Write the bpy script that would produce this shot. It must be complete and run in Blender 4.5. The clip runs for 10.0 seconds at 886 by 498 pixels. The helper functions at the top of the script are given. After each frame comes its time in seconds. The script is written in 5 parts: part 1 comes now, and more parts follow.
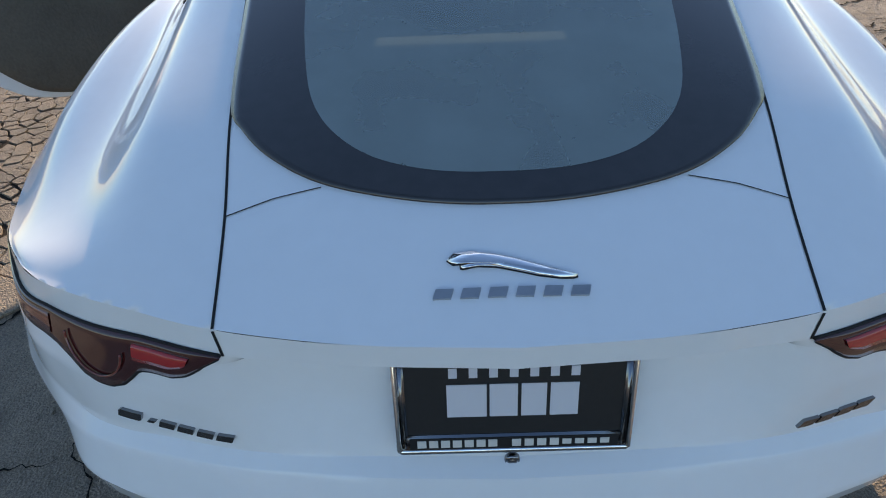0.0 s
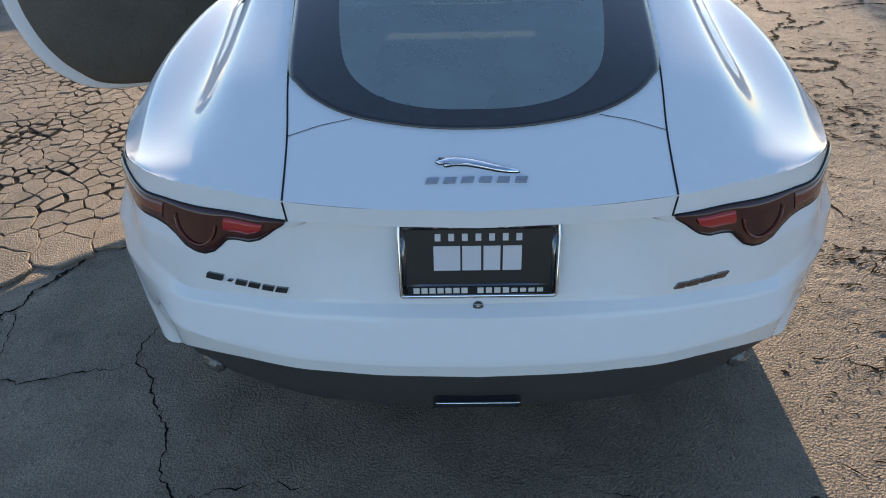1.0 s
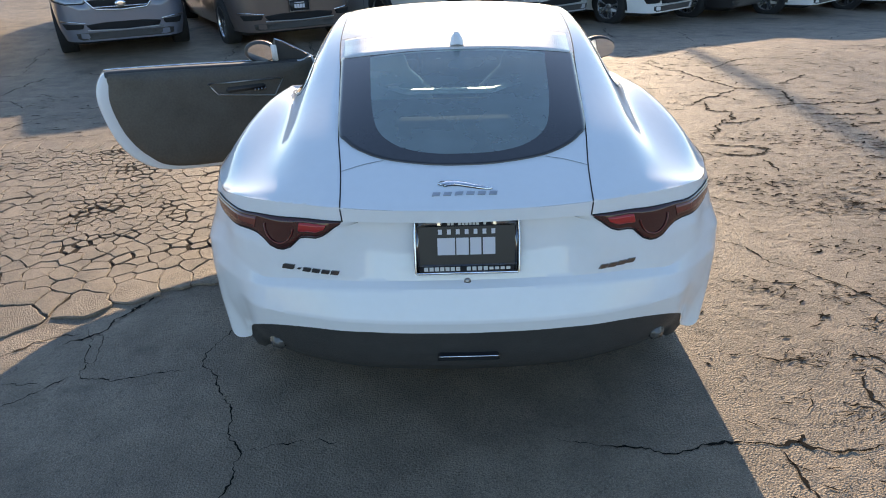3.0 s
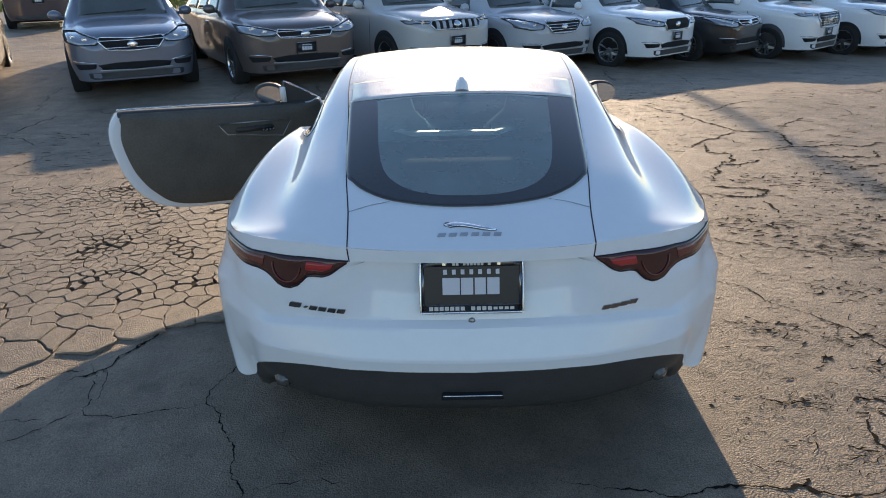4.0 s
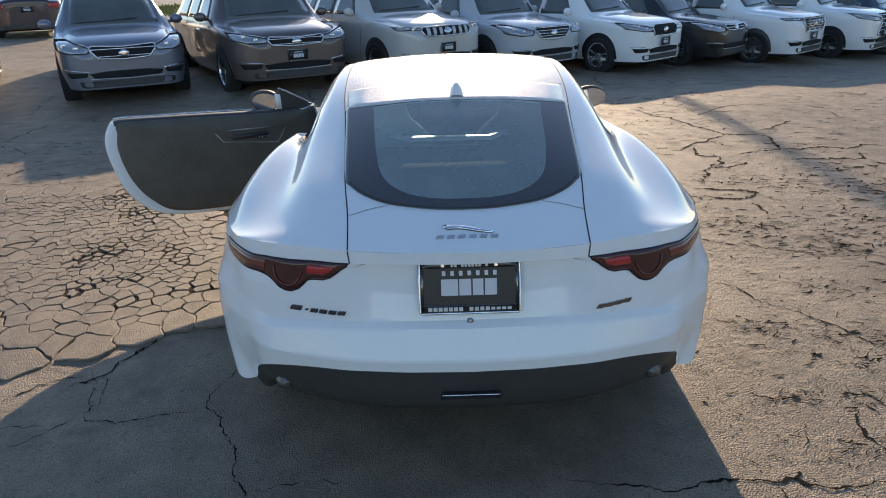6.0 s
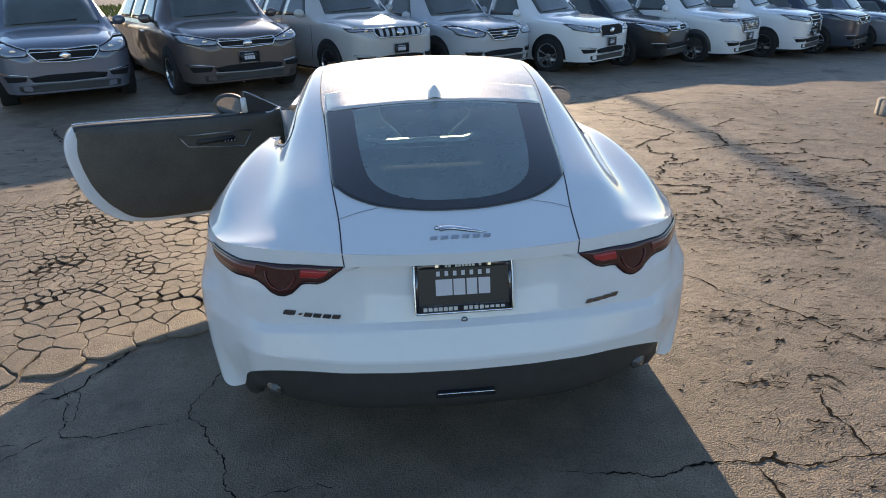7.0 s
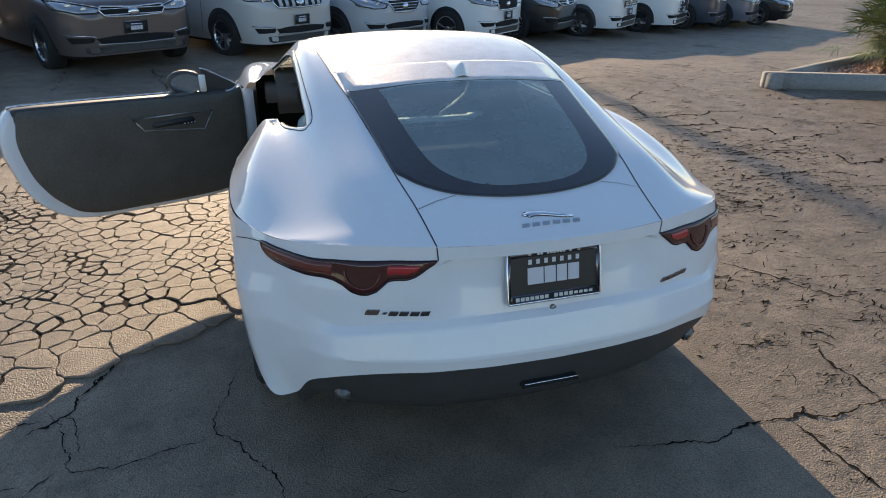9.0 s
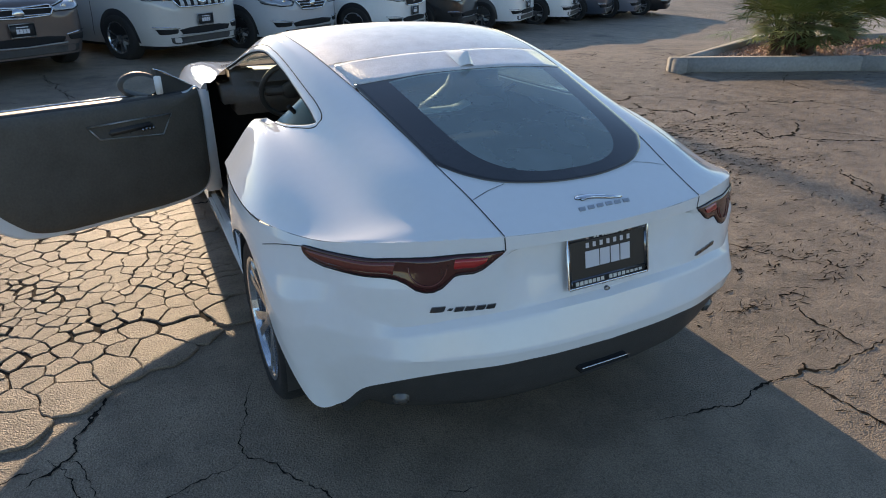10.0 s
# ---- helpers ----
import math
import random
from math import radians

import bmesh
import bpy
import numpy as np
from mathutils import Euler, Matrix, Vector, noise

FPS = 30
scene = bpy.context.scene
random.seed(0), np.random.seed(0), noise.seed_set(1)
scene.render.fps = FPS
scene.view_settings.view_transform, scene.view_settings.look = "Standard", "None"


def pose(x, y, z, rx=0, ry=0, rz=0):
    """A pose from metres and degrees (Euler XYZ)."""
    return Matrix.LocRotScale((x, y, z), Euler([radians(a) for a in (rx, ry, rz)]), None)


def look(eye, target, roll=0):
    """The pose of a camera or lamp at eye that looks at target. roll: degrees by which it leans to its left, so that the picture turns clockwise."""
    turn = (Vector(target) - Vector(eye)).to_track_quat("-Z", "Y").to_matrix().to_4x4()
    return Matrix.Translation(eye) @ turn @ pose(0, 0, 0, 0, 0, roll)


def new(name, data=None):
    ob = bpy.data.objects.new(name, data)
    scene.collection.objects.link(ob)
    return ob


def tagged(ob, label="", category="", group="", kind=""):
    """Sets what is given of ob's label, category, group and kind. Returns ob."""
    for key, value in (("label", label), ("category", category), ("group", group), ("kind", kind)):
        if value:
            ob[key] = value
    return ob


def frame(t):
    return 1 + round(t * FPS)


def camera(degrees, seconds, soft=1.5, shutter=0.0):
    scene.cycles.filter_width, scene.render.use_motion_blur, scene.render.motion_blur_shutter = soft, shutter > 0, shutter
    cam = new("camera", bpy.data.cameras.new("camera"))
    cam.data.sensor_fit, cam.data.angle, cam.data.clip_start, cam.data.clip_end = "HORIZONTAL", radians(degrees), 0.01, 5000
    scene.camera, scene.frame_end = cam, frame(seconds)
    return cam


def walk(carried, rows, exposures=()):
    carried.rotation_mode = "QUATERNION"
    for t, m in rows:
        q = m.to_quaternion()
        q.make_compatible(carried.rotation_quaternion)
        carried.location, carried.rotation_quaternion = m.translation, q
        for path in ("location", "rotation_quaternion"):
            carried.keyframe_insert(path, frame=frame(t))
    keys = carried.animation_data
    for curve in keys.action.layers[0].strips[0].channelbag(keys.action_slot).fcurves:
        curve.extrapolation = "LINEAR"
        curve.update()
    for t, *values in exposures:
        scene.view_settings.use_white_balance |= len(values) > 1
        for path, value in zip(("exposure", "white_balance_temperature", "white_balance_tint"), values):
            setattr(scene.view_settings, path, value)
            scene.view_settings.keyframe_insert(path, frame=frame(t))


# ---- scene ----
from mathutils.bvhtree import BVHTree

# ---- camera and its walk ----
cam = camera(69.1, 10.0, soft=1.0)
RISE = 0.055
ROWS = [
    (0.0, -0.086, -0.538, 1.428, 1.04, -37.76, -2.46),
    (0.5, -0.073, -0.789, 1.482, 1.18, -36.14, -1.68),
    (1.0, -0.059, -1.021, 1.511, 1.18, -35.87, -1.48),
    (1.5, -0.117, -1.240, 1.537, 0.20, -34.96, -3.76),
    (2.0, -0.127, -1.445, 1.569, -0.69, -31.15, -2.06),
    (2.5, -0.089, -1.633, 1.585, -0.72, -29.48, -1.77),
    (3.0, -0.069, -1.749, 1.613, 0.46, -26.64, -1.74),
    (3.2, -0.070, -1.762, 1.626, 0.57, -25.23, -1.35),
    (4.5, -0.082, -1.781, 1.636, 0.56, -23.15, -1.36),
    (5.0, -0.083, -1.797, 1.639, 0.25, -23.00, -1.55),
    (6.5, -0.137, -1.830, 1.648, -1.21, -22.79, -1.71),
    (7.0, -0.238, -1.841, 1.657, -5.04, -22.88, -1.38),
    (7.5, -0.385, -1.855, 1.656, -9.11, -23.24, -1.24),
    (8.0, -0.522, -1.819, 1.637, -9.87, -24.93, -0.70),
    (8.5, -0.705, -1.701, 1.661, -13.95, -24.98, -0.48),
    (9.0, -0.878, -1.604, 1.666, -17.07, -25.25, 0.62),
    (9.5, -1.114, -1.513, 1.663, -22.32, -25.44, -0.83),
    (10.0, -1.310, -1.386, 1.624, -26.76, -25.40, 0.28),
]


def eye_pose(x, y, z, yaw, pitch, roll):
    """Heading, then tilt, then roll about the line of sight."""
    return pose(x + 0.009, y, z + RISE, 0, 0, yaw) @ pose(0, 0, 0, 90 + pitch) @ pose(0, 0, 0, 0, 0, roll)


EXPOSURES = [(t, stops, 6650, 13) for t, stops in ((0.0, 0.70), (1.0, 0.80), (2.0, 0.96), (2.7, 1.08), (3.2, 0.86), (4.5, 0.61), (8.0, 0.58), (10.0, 0.52))]
walk(cam, [(t, eye_pose(*row)) for t, *row in ROWS], EXPOSURES)

# ---- world, sun, exposure ----
SUN_ELEV, SUN_AZ = 16.0, 1.6      # azimuth clockwise from +y
world = bpy.data.worlds.new("sky")
scene.world = world
world.use_nodes = True
wn = world.node_tree
sky = wn.nodes.new("ShaderNodeTexSky")
sky.sky_type, sky.sun_disc = "NISHITA", False
sky.ozone_density, sky.dust_density, sky.air_density = 2.6, 0.3, 1.0
sky.sun_elevation, sky.sun_rotation = radians(SUN_ELEV), radians(SUN_AZ)
wn.links.new(sky.outputs[0], wn.nodes["Background"].inputs[0])
wn.nodes["Background"].inputs[1].default_value = 0.15
sun = new("sun", bpy.data.lights.new("sun", "SUN"))
sun.data.energy, sun.data.angle, sun.data.color = 4.9, radians(0.5), (1.0, 0.78, 0.52)
sun.matrix_world = look((30 * math.sin(radians(SUN_AZ)), 30 * math.cos(radians(SUN_AZ)), 30 * math.tan(radians(SUN_ELEV))), (0, 0, 0))


# ---- materials ----
def mat(name, color, rough=0.5, metal=0.0, coat=0.0, grain=0.0, scale=40.0, bump=0.0, spec=0.5, emit=None, alpha=None):
    """A principled material with two scales of colour variation and a fine bump."""
    m = bpy.data.materials.new(name)
    m.use_nodes = True
    nt = m.node_tree
    b = nt.nodes["Principled BSDF"]
    b.inputs["Base Color"].default_value = (*color, 1)
    b.inputs["Roughness"].default_value = rough
    b.inputs["Metallic"].default_value = metal
    b.inputs["Coat Weight"].default_value = coat
    b.inputs["Coat Roughness"].default_value = 0.03
    b.inputs["Specular IOR Level"].default_value = spec
    if emit:
        b.inputs["Emission Color"].default_value = (*color, 1)
        b.inputs["Emission Strength"].default_value = emit
    if grain or bump:
        tc = nt.nodes.new("ShaderNodeTexCoord")
        n1 = nt.nodes.new("ShaderNodeTexNoise")
        n1.inputs["Scale"].default_value, n1.inputs["Detail"].default_value = scale, 6
        n2 = nt.nodes.new("ShaderNodeTexNoise")
        n2.inputs["Scale"].default_value, n2.inputs["Detail"].default_value = scale / 12, 3
        nt.links.new(tc.outputs["Object"], n1.inputs["Vector"])
        nt.links.new(tc.outputs["Object"], n2.inputs["Vector"])
        if grain:
            add = nt.nodes.new("ShaderNodeMath")
            add.operation = "ADD"
            nt.links.new(n1.outputs[0], add.inputs[0])
            nt.links.new(n2.outputs[0], add.inputs[1])
            r = nt.nodes.new("ShaderNodeMapRange")
            r.inputs[1].default_value, r.inputs[2].default_value = 0.6, 1.4
            r.inputs[3].default_value, r.inputs[4].default_value = 1 - grain, 1 + grain
            nt.links.new(add.outputs[0], r.inputs[0])
            mul = nt.nodes.new("ShaderNodeVectorMath")
            mul.operation = "SCALE"
            mul.inputs[0].default_value = color
            nt.links.new(r.outputs[0], mul.inputs["Scale"])
            nt.links.new(mul.outputs[0], b.inputs["Base Color"])
        if bump:
            bp = nt.nodes.new("ShaderNodeBump")
            bp.inputs["Strength"].default_value, bp.inputs["Distance"].default_value = bump, 0.01
            nt.links.new(n1.outputs[0], bp.inputs["Height"])
            nt.links.new(bp.outputs[0], b.inputs["Normal"])
    return m


def glass(name, color, rough=0.0, see=0.5, dust_glare=0.0):
    """Thin tinted glass: a clear tinted part, a pale film for dust and painted glare, and a mirror part by Fresnel."""
    m = bpy.data.materials.new(name)
    m.use_nodes = True
    nt = m.node_tree
    nt.nodes.remove(nt.nodes["Principled BSDF"])
    tr = nt.nodes.new("ShaderNodeBsdfTransparent")
    tr.inputs[0].default_value = (*[c * see for c in color], 1)
    gl = nt.nodes.new("ShaderNodeBsdfGlossy")
    gl.inputs["Roughness"].default_value = rough
    facing = nt.nodes.new("ShaderNodeLayerWeight")
    facing.inputs[0].default_value = 0.5
    steep = nt.nodes.new("ShaderNodeMath")
    steep.operation = "POWER"
    steep.inputs[1].default_value = 5
    nt.links.new(facing.outputs["Facing"], steep.inputs[0])
    fr = nt.nodes.new("ShaderNodeMath")
    fr.operation = "MULTIPLY_ADD"
    fr.inputs[1].default_value, fr.inputs[2].default_value = 0.93, 0.05
    nt.links.new(steep.outputs[0], fr.inputs[0])
    film = nt.nodes.new("ShaderNodeBsdfDiffuse")
    film.inputs[0].default_value = (*color, 1)
    tc = nt.nodes.new("ShaderNodeTexCoord")
    no = nt.nodes.new("ShaderNodeTexNoise")
    no.inputs["Scale"].default_value, no.inputs["Detail"].default_value = 7, 6
    nt.links.new(tc.outputs["Object"], no.inputs["Vector"])
    mr = nt.nodes.new("ShaderNodeMapRange")
    mr.inputs[1].default_value, mr.inputs[2].default_value = 0.3, 0.7
    mr.inputs[3].default_value, mr.inputs[4].default_value = dust_glare * 0.9, dust_glare * 1.1
    nt.links.new(no.outputs[0], mr.inputs[0])
    inner = nt.nodes.new("ShaderNodeMixShader")
    nt.links.new(mr.outputs[0], inner.inputs[0])
    nt.links.new(tr.outputs[0], inner.inputs[1])
    nt.links.new(film.outputs[0], inner.inputs[2])
    mix = nt.nodes.new("ShaderNodeMixShader")
    nt.links.new(fr.outputs[0], mix.inputs[0])
    nt.links.new(inner.outputs[0], mix.inputs[1])
    nt.links.new(gl.outputs[0], mix.inputs[2])
    nt.links.new(mix.outputs[0], nt.nodes["Material Output"].inputs[0])
    return m


WHITE = mat("white_paint", (0.80, 0.81, 0.82), 0.5, coat=1.0, grain=0.02, scale=30, spec=0.0)
WHITE_DEW = mat("dewy_white_paint", (0.70, 0.71, 0.73), 0.5, coat=0.6, grain=0.22, scale=150, bump=0.45, spec=0.1)
BLACK_GLASS = mat("black_glass", (0.032, 0.031, 0.033), 0.08, spec=0.6, grain=0.2, scale=40)
# film paler than its dust alone: sky glare is put into it too
REAR_GLASS = glass("tinted_glass", (0.58, 0.70, 0.70), 0.02, 1.25, 0.32)
CLEAR_GLASS = glass("clear_glass", (0.8, 0.9, 0.88), 0.0, 0.8, 0.06)
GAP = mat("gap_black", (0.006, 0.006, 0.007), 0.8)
PLASTIC = mat("black_plastic", (0.050, 0.049, 0.048), 0.55, grain=0.2, scale=200, bump=0.15)
CHROME = mat("chrome", (0.75, 0.76, 0.78), 0.12, metal=1.0)
DARK_CHROME = mat("dark_chrome", (0.22, 0.23, 0.25), 0.18, metal=1.0)
STEEL = mat("steel", (0.5, 0.5, 0.5), 0.3, metal=1.0, grain=0.15, scale=60)
RED_DARK = mat("smoked_red_lens", (0.052, 0.010, 0.010), 0.08, coat=0.6, grain=0.15, scale=90)
RED = mat("red_lens", (0.40, 0.022, 0.022), 0.12, coat=0.6, grain=0.06, scale=160)
SMOKE = mat("smoked_lens", (0.012, 0.01, 0.01), 0.07, coat=0.5)
TYRE = mat("tyre_rubber", (0.018, 0.018, 0.018), 0.85, grain=0.3, scale=60, bump=0.3)
LEATHER = mat("black_leather", (0.045, 0.042, 0.04), 0.5, grain=0.25, scale=120, bump=0.2)
TRIM = mat("door_trim_leather", (0.095, 0.085, 0.070), 0.6, grain=0.25, scale=90, bump=0.25)


# ---- mesh helpers ----
def part(name, bm, material, parent=None, label="", smooth=True):
    """One mesh object from a bmesh, under a thing or a part."""
    me = bpy.data.meshes.new(name)
    for f in bm.faces:
        f.smooth = smooth
    bm.normal_update()
    bm.to_mesh(me)
    bm.free()
    for m in material if isinstance(material, (list, tuple)) else [material]:
        me.materials.append(m)
    ob = new(name, me)
    if parent:
        ob.parent = parent
    if label:
        ob["label"] = label
    return ob


def thing(name, label, category, at=(0, 0, 0), turn=0.0, group="", kind=""):
    ob = new(name)
    ob.empty_display_size = 0.1
    ob.matrix_basis = pose(*at, 0, 0, turn)
    return tagged(ob, label, category, group, kind)


def box(bm, size, at=(0, 0, 0), bevel=0.0, m=None):
    """A box with rounded edges, added to bm."""
    b = bmesh.new()
    bmesh.ops.create_cube(b, size=1, matrix=Matrix.Diagonal((*size, 1)))
    if bevel:
        bmesh.ops.bevel(b, geom=b.edges[:], offset=bevel, segments=2, affect="EDGES")
    b.transform((m or Matrix()) @ Matrix.Translation(at) if m else Matrix.Translation(at))
    merge(bm, b)
    return bm


def merge(bm, b):
    me = bpy.data.meshes.new("tmp")
    b.to_mesh(me)
    b.free()
    bm.from_mesh(me)
    bpy.data.meshes.remove(me)


def cyl(bm, r1, r2, depth, m, seg=24):
    b = bmesh.new()
    bmesh.ops.create_cone(b, cap_ends=True, segments=seg, radius1=r1, radius2=r2, depth=depth)
    b.transform(m)
    merge(bm, b)
    return bm


def ball(bm, size, m, seg=20):
    b = bmesh.new()
    bmesh.ops.create_uvsphere(b, u_segments=seg, v_segments=seg // 2, radius=0.5)
    b.transform(m @ Matrix.Diagonal((*size, 1)))
    merge(bm, b)
    return bm


def lathe(bm, profile, m, seg=40):
    """Turn (radius, height) pairs about the local z axis."""
    rings = []
    for r, h in profile:
        rings.append([bm.verts.new(m @ Vector((r * math.cos(2 * math.pi * k / seg), r * math.sin(2 * math.pi * k / seg), h))) for k in range(seg)])
    for a, b in zip(rings, rings[1:]):
        for k in range(seg):
            bm.faces.new((a[k], a[(k + 1) % seg], b[(k + 1) % seg], b[k]))
    return bm


def tube(bm, pts, radius, seg=8, closed=False):
    """A round bar along a line of points."""
    pts = [Vector(p) for p in pts]
    rings = []
    n = len(pts)
    for i, p in enumerate(pts):
        a = pts[(i - 1) % n] if closed or i else p
        b = pts[(i + 1) % n] if closed or i < n - 1 else p
        q = (b - a).to_track_quat("Z", "Y")
        r = radius[i] if isinstance(radius, (list, tuple)) else radius
        rings.append([bm.verts.new(p + q @ Vector((r * math.cos(2 * math.pi * k / seg), r * math.sin(2 * math.pi * k / seg), 0))) for k in range(seg)])
    pairs = list(zip(rings, rings[1:])) + ([(rings[-1], rings[0])] if closed else [])
    for a, b in pairs:
        for k in range(seg):
            bm.faces.new((a[k], a[(k + 1) % seg], b[(k + 1) % seg], b[k]))
    if not closed:
        bm.faces.new(rings[0][::-1])
        bm.faces.new(rings[-1])
    return bm


def grid(bm, pts, flip=False):
    """Faces over a grid of points (rows of Vectors); returns the vertices."""
    vs = [[bm.verts.new(p) for p in row] for row in pts]
    for i in range(len(vs) - 1):
        for j in range(len(vs[0]) - 1):
            q = (vs[i][j], vs[i][j + 1], vs[i + 1][j + 1], vs[i + 1][j])
            bm.faces.new(q[::-1] if flip else q)
    return vs


def spline(keys, n):
    """Catmull-Rom through an array of keys (k, ...), n steps a span."""
    k = np.asarray(keys, float)
    p = np.concatenate([2 * k[:1] - k[1:2], k, 2 * k[-1:] - k[-2:-1]])
    out = []
    for i in range(len(k) - 1):
        a, b, c, d = p[i], p[i + 1], p[i + 2], p[i + 3]
        for s in np.arange(n) / n:
            out.append(0.5 * (2 * b + (c - a) * s + (2 * a - 5 * b + 4 * c - d) * s * s + (3 * b - a - 3 * c + d) * s ** 3))
    out.append(k[-1])
    return np.array(out)


def resample(poly, n, closed=True):
    """n points at even steps along a polygon."""
    p = np.asarray(poly, float)
    if closed:
        p = np.concatenate([p, p[:1]])
    d = np.concatenate([[0], np.cumsum(np.linalg.norm(np.diff(p, axis=0), axis=1))])
    s = np.linspace(0, d[-1], n, endpoint=not closed)
    return np.stack([np.interp(s, d, p[:, i]) for i in range(p.shape[1])], 1)


def inside(x, y, poly):
    p, q = poly, np.roll(poly, -1, axis=0)
    m = (p[:, 1] > y) != (q[:, 1] > y)
    p, q = p[m], q[m]
    return np.count_nonzero(x < (q[:, 0] - p[:, 0]) * (y - p[:, 1]) / (q[:, 1] - p[:, 1]) + p[:, 0]) % 2 == 1


def drop_on(bvh, p, way, lift):
    """The place where a ray from p meets a surface, raised off it by lift."""
    hit = bvh.ray_cast(Vector(p), Vector(way))
    if hit[0] is None:
        hit = bvh.find_nearest(Vector(p) + Vector(way))
    n = hit[1] if hit[1].dot(Vector(way)) < 0 else -hit[1]
    return hit[0] + n * lift


def drape(bvh, outer, to3, way, lift, inner=None, rings=6, n=96, skirt=0.012, bulge=0.0):
    """A shell that follows a surface inside an outline: rings from the outline to inner (or to its middle), with a rim folded back."""
    bm = bmesh.new()
    o = resample(outer, n)
    i = resample(inner, n) if inner is not None else np.repeat(o.mean(0, keepdims=True), n, 0)
    if inner is not None:
        k = np.argmin([np.linalg.norm(np.roll(i, s, 0) - o, axis=1).sum() for s in range(n)])
        i = np.roll(i, k, 0)
    rows = []
    if skirt:
        rows.append([drop_on(bvh, to3(*q), way, lift - skirt) for q in o])
    last = rings if inner is not None else rings - 1
    for r in range(last + 1):
        s = r / rings
        rows.append([drop_on(bvh, to3(*q), way, lift + bulge * (1 - (1 - s) ** 2)) for q in o * (1 - s) + i * s])
    vs = [[bm.verts.new(p) for p in row] for row in rows]
    for a, b in zip(vs, vs[1:]):
        for k in range(n):
            bm.faces.new((a[k], a[(k + 1) % n], b[(k + 1) % n], b[k]))
    if inner is None:
        c = bm.verts.new(drop_on(bvh, to3(*i[0]), way, lift + bulge))
        for k in range(n):
            bm.faces.new((vs[-1][k], vs[-1][(k + 1) % n], c))
    bmesh.ops.recalc_face_normals(bm, faces=bm.faces[:])
    if sum((f.normal * f.calc_area() for f in bm.faces), Vector()).dot(Vector(way)) > 0:      # the outer side faces out
        bmesh.ops.reverse_faces(bm, faces=bm.faces[:])
    return bm


def ribbon(bvh, line, to3, way, lift, width, n=60):
    """A thin band that follows a surface along a line."""
    bm = bmesh.new()
    p = [drop_on(bvh, to3(*q), way, lift) for q in resample(line, n, False)]
    left, right = [], []
    for k, q in enumerate(p):
        d = (p[min(k + 1, n - 1)] - p[max(k - 1, 0)]).normalized()
        side = d.cross(Vector(way)).normalized() * width / 2
        left.append(q + side)
        right.append(q - side)
    grid(bm, [left, right])
    return bm


# ---- the white coupe ----
# half of its upper skin: rows from the tail lip to the nose, columns from the middle to the shoulder
LIP = [(0, -.005, .917), (.2, .008, .917), (.382, .042, .917), (.5, .085, .914), (.58, .118, .911), (.66, .16, .906), (.72, .21, .897)]
DECK_REAR = [(0, .1, .955), (.2, .11, .954), (.39, .14, .948), (.52, .17, .945), (.62, .2, .926), (.739, .25, .897), (.818, .33, .87)]
DECK_FOLD = [(0, .22, .992), (.2, .225, .989), (.4, .235, .978), (.54, .26, .969), (.66, .29, .921), (.784, .35, .880), (.869, .44, .85)]
DECK_MID = [(0, .41, 1.055), (.22, .41, 1.05), (.425, .41, 1.033), (.56, .42, 1.02), (.69, .44, .934), (.82, .5, .891), (.917, .56, .84)]
GLASS_LOW = [(0, .65, 1.13), (.23, .65, 1.122), (.449, .65, 1.093), (.58, .65, 1.055), (.7, .65, .966), (.864, .68, .922), (.961, .7, .83)]
GLASS_MID = [(0, .9, 1.2), (.24, .9, 1.19), (.474, .9, 1.154), (.6, .9, 1.105), (.705, .9, 1.010), (.864, .9, .966), (.978, .9, .83)]
ROOF_REAR = [(0, 1.15, 1.255), (.25, 1.15, 1.245), (.503, 1.15, 1.21), (.61, 1.15, 1.16), (.72, 1.15, 1.026), (.83, 1.15, 1.004), (.972, 1.15, .835)]
ROOF_BACK = [(0, 1.4, 1.29), (.26, 1.4, 1.28), (.52, 1.4, 1.25), (.615, 1.4, 1.2), (.74, 1.4, .995), (.8, 1.4, .99), (.94, 1.4, .82)]
ROOF_TOP = [(0, 1.75, 1.315), (.26, 1.75, 1.307), (.53, 1.75, 1.28), (.615, 1.75, 1.235), (.78, 1.75, .965), (.83, 1.75, .955), (.93, 1.75, .81)]
ROOF_FRONT = [(0, 2.1, 1.3), (.25, 2.1, 1.293), (.51, 2.1, 1.27), (.6, 2.1, 1.225), (.8, 2.1, .955), (.84, 2.1, .945), (.93, 2.1, .8)]
SCREEN_MID = [(0, 2.5, 1.19), (.27, 2.5, 1.18), (.54, 2.5, 1.15), (.63, 2.5, 1.1), (.8, 2.5, .95), (.85, 2.5, .94), (.93, 2.5, .8)]
COWL = [(0, 2.95, .985), (.3, 2.95, .98), (.55, 2.93, .965), (.68, 2.9, .955), (.78, 2.9, .95), (.85, 2.9, .93), (.93, 2.9, .8)]
BONNET_MID = [(0, 3.5, .93), (.3, 3.5, .93), (.55, 3.5, .92), (.66, 3.5, .93), (.76, 3.5, .94), (.86, 3.5, .91), (.945, 3.5, .78)]
BONNET_FRONT = [(0, 4.05, .83), (.3, 4.05, .83), (.53, 4.03, .83), (.62, 4, .84), (.72, 3.95, .84), (.81, 3.9, .82), (.88, 3.85, .74)]
NOSE = [(0, 4.42, .66), (.3, 4.4, .66), (.5, 4.35, .67), (.58, 4.3, .68), (.66, 4.22, .68), (.73, 4.15, .67), (.8, 4.06, .64)]
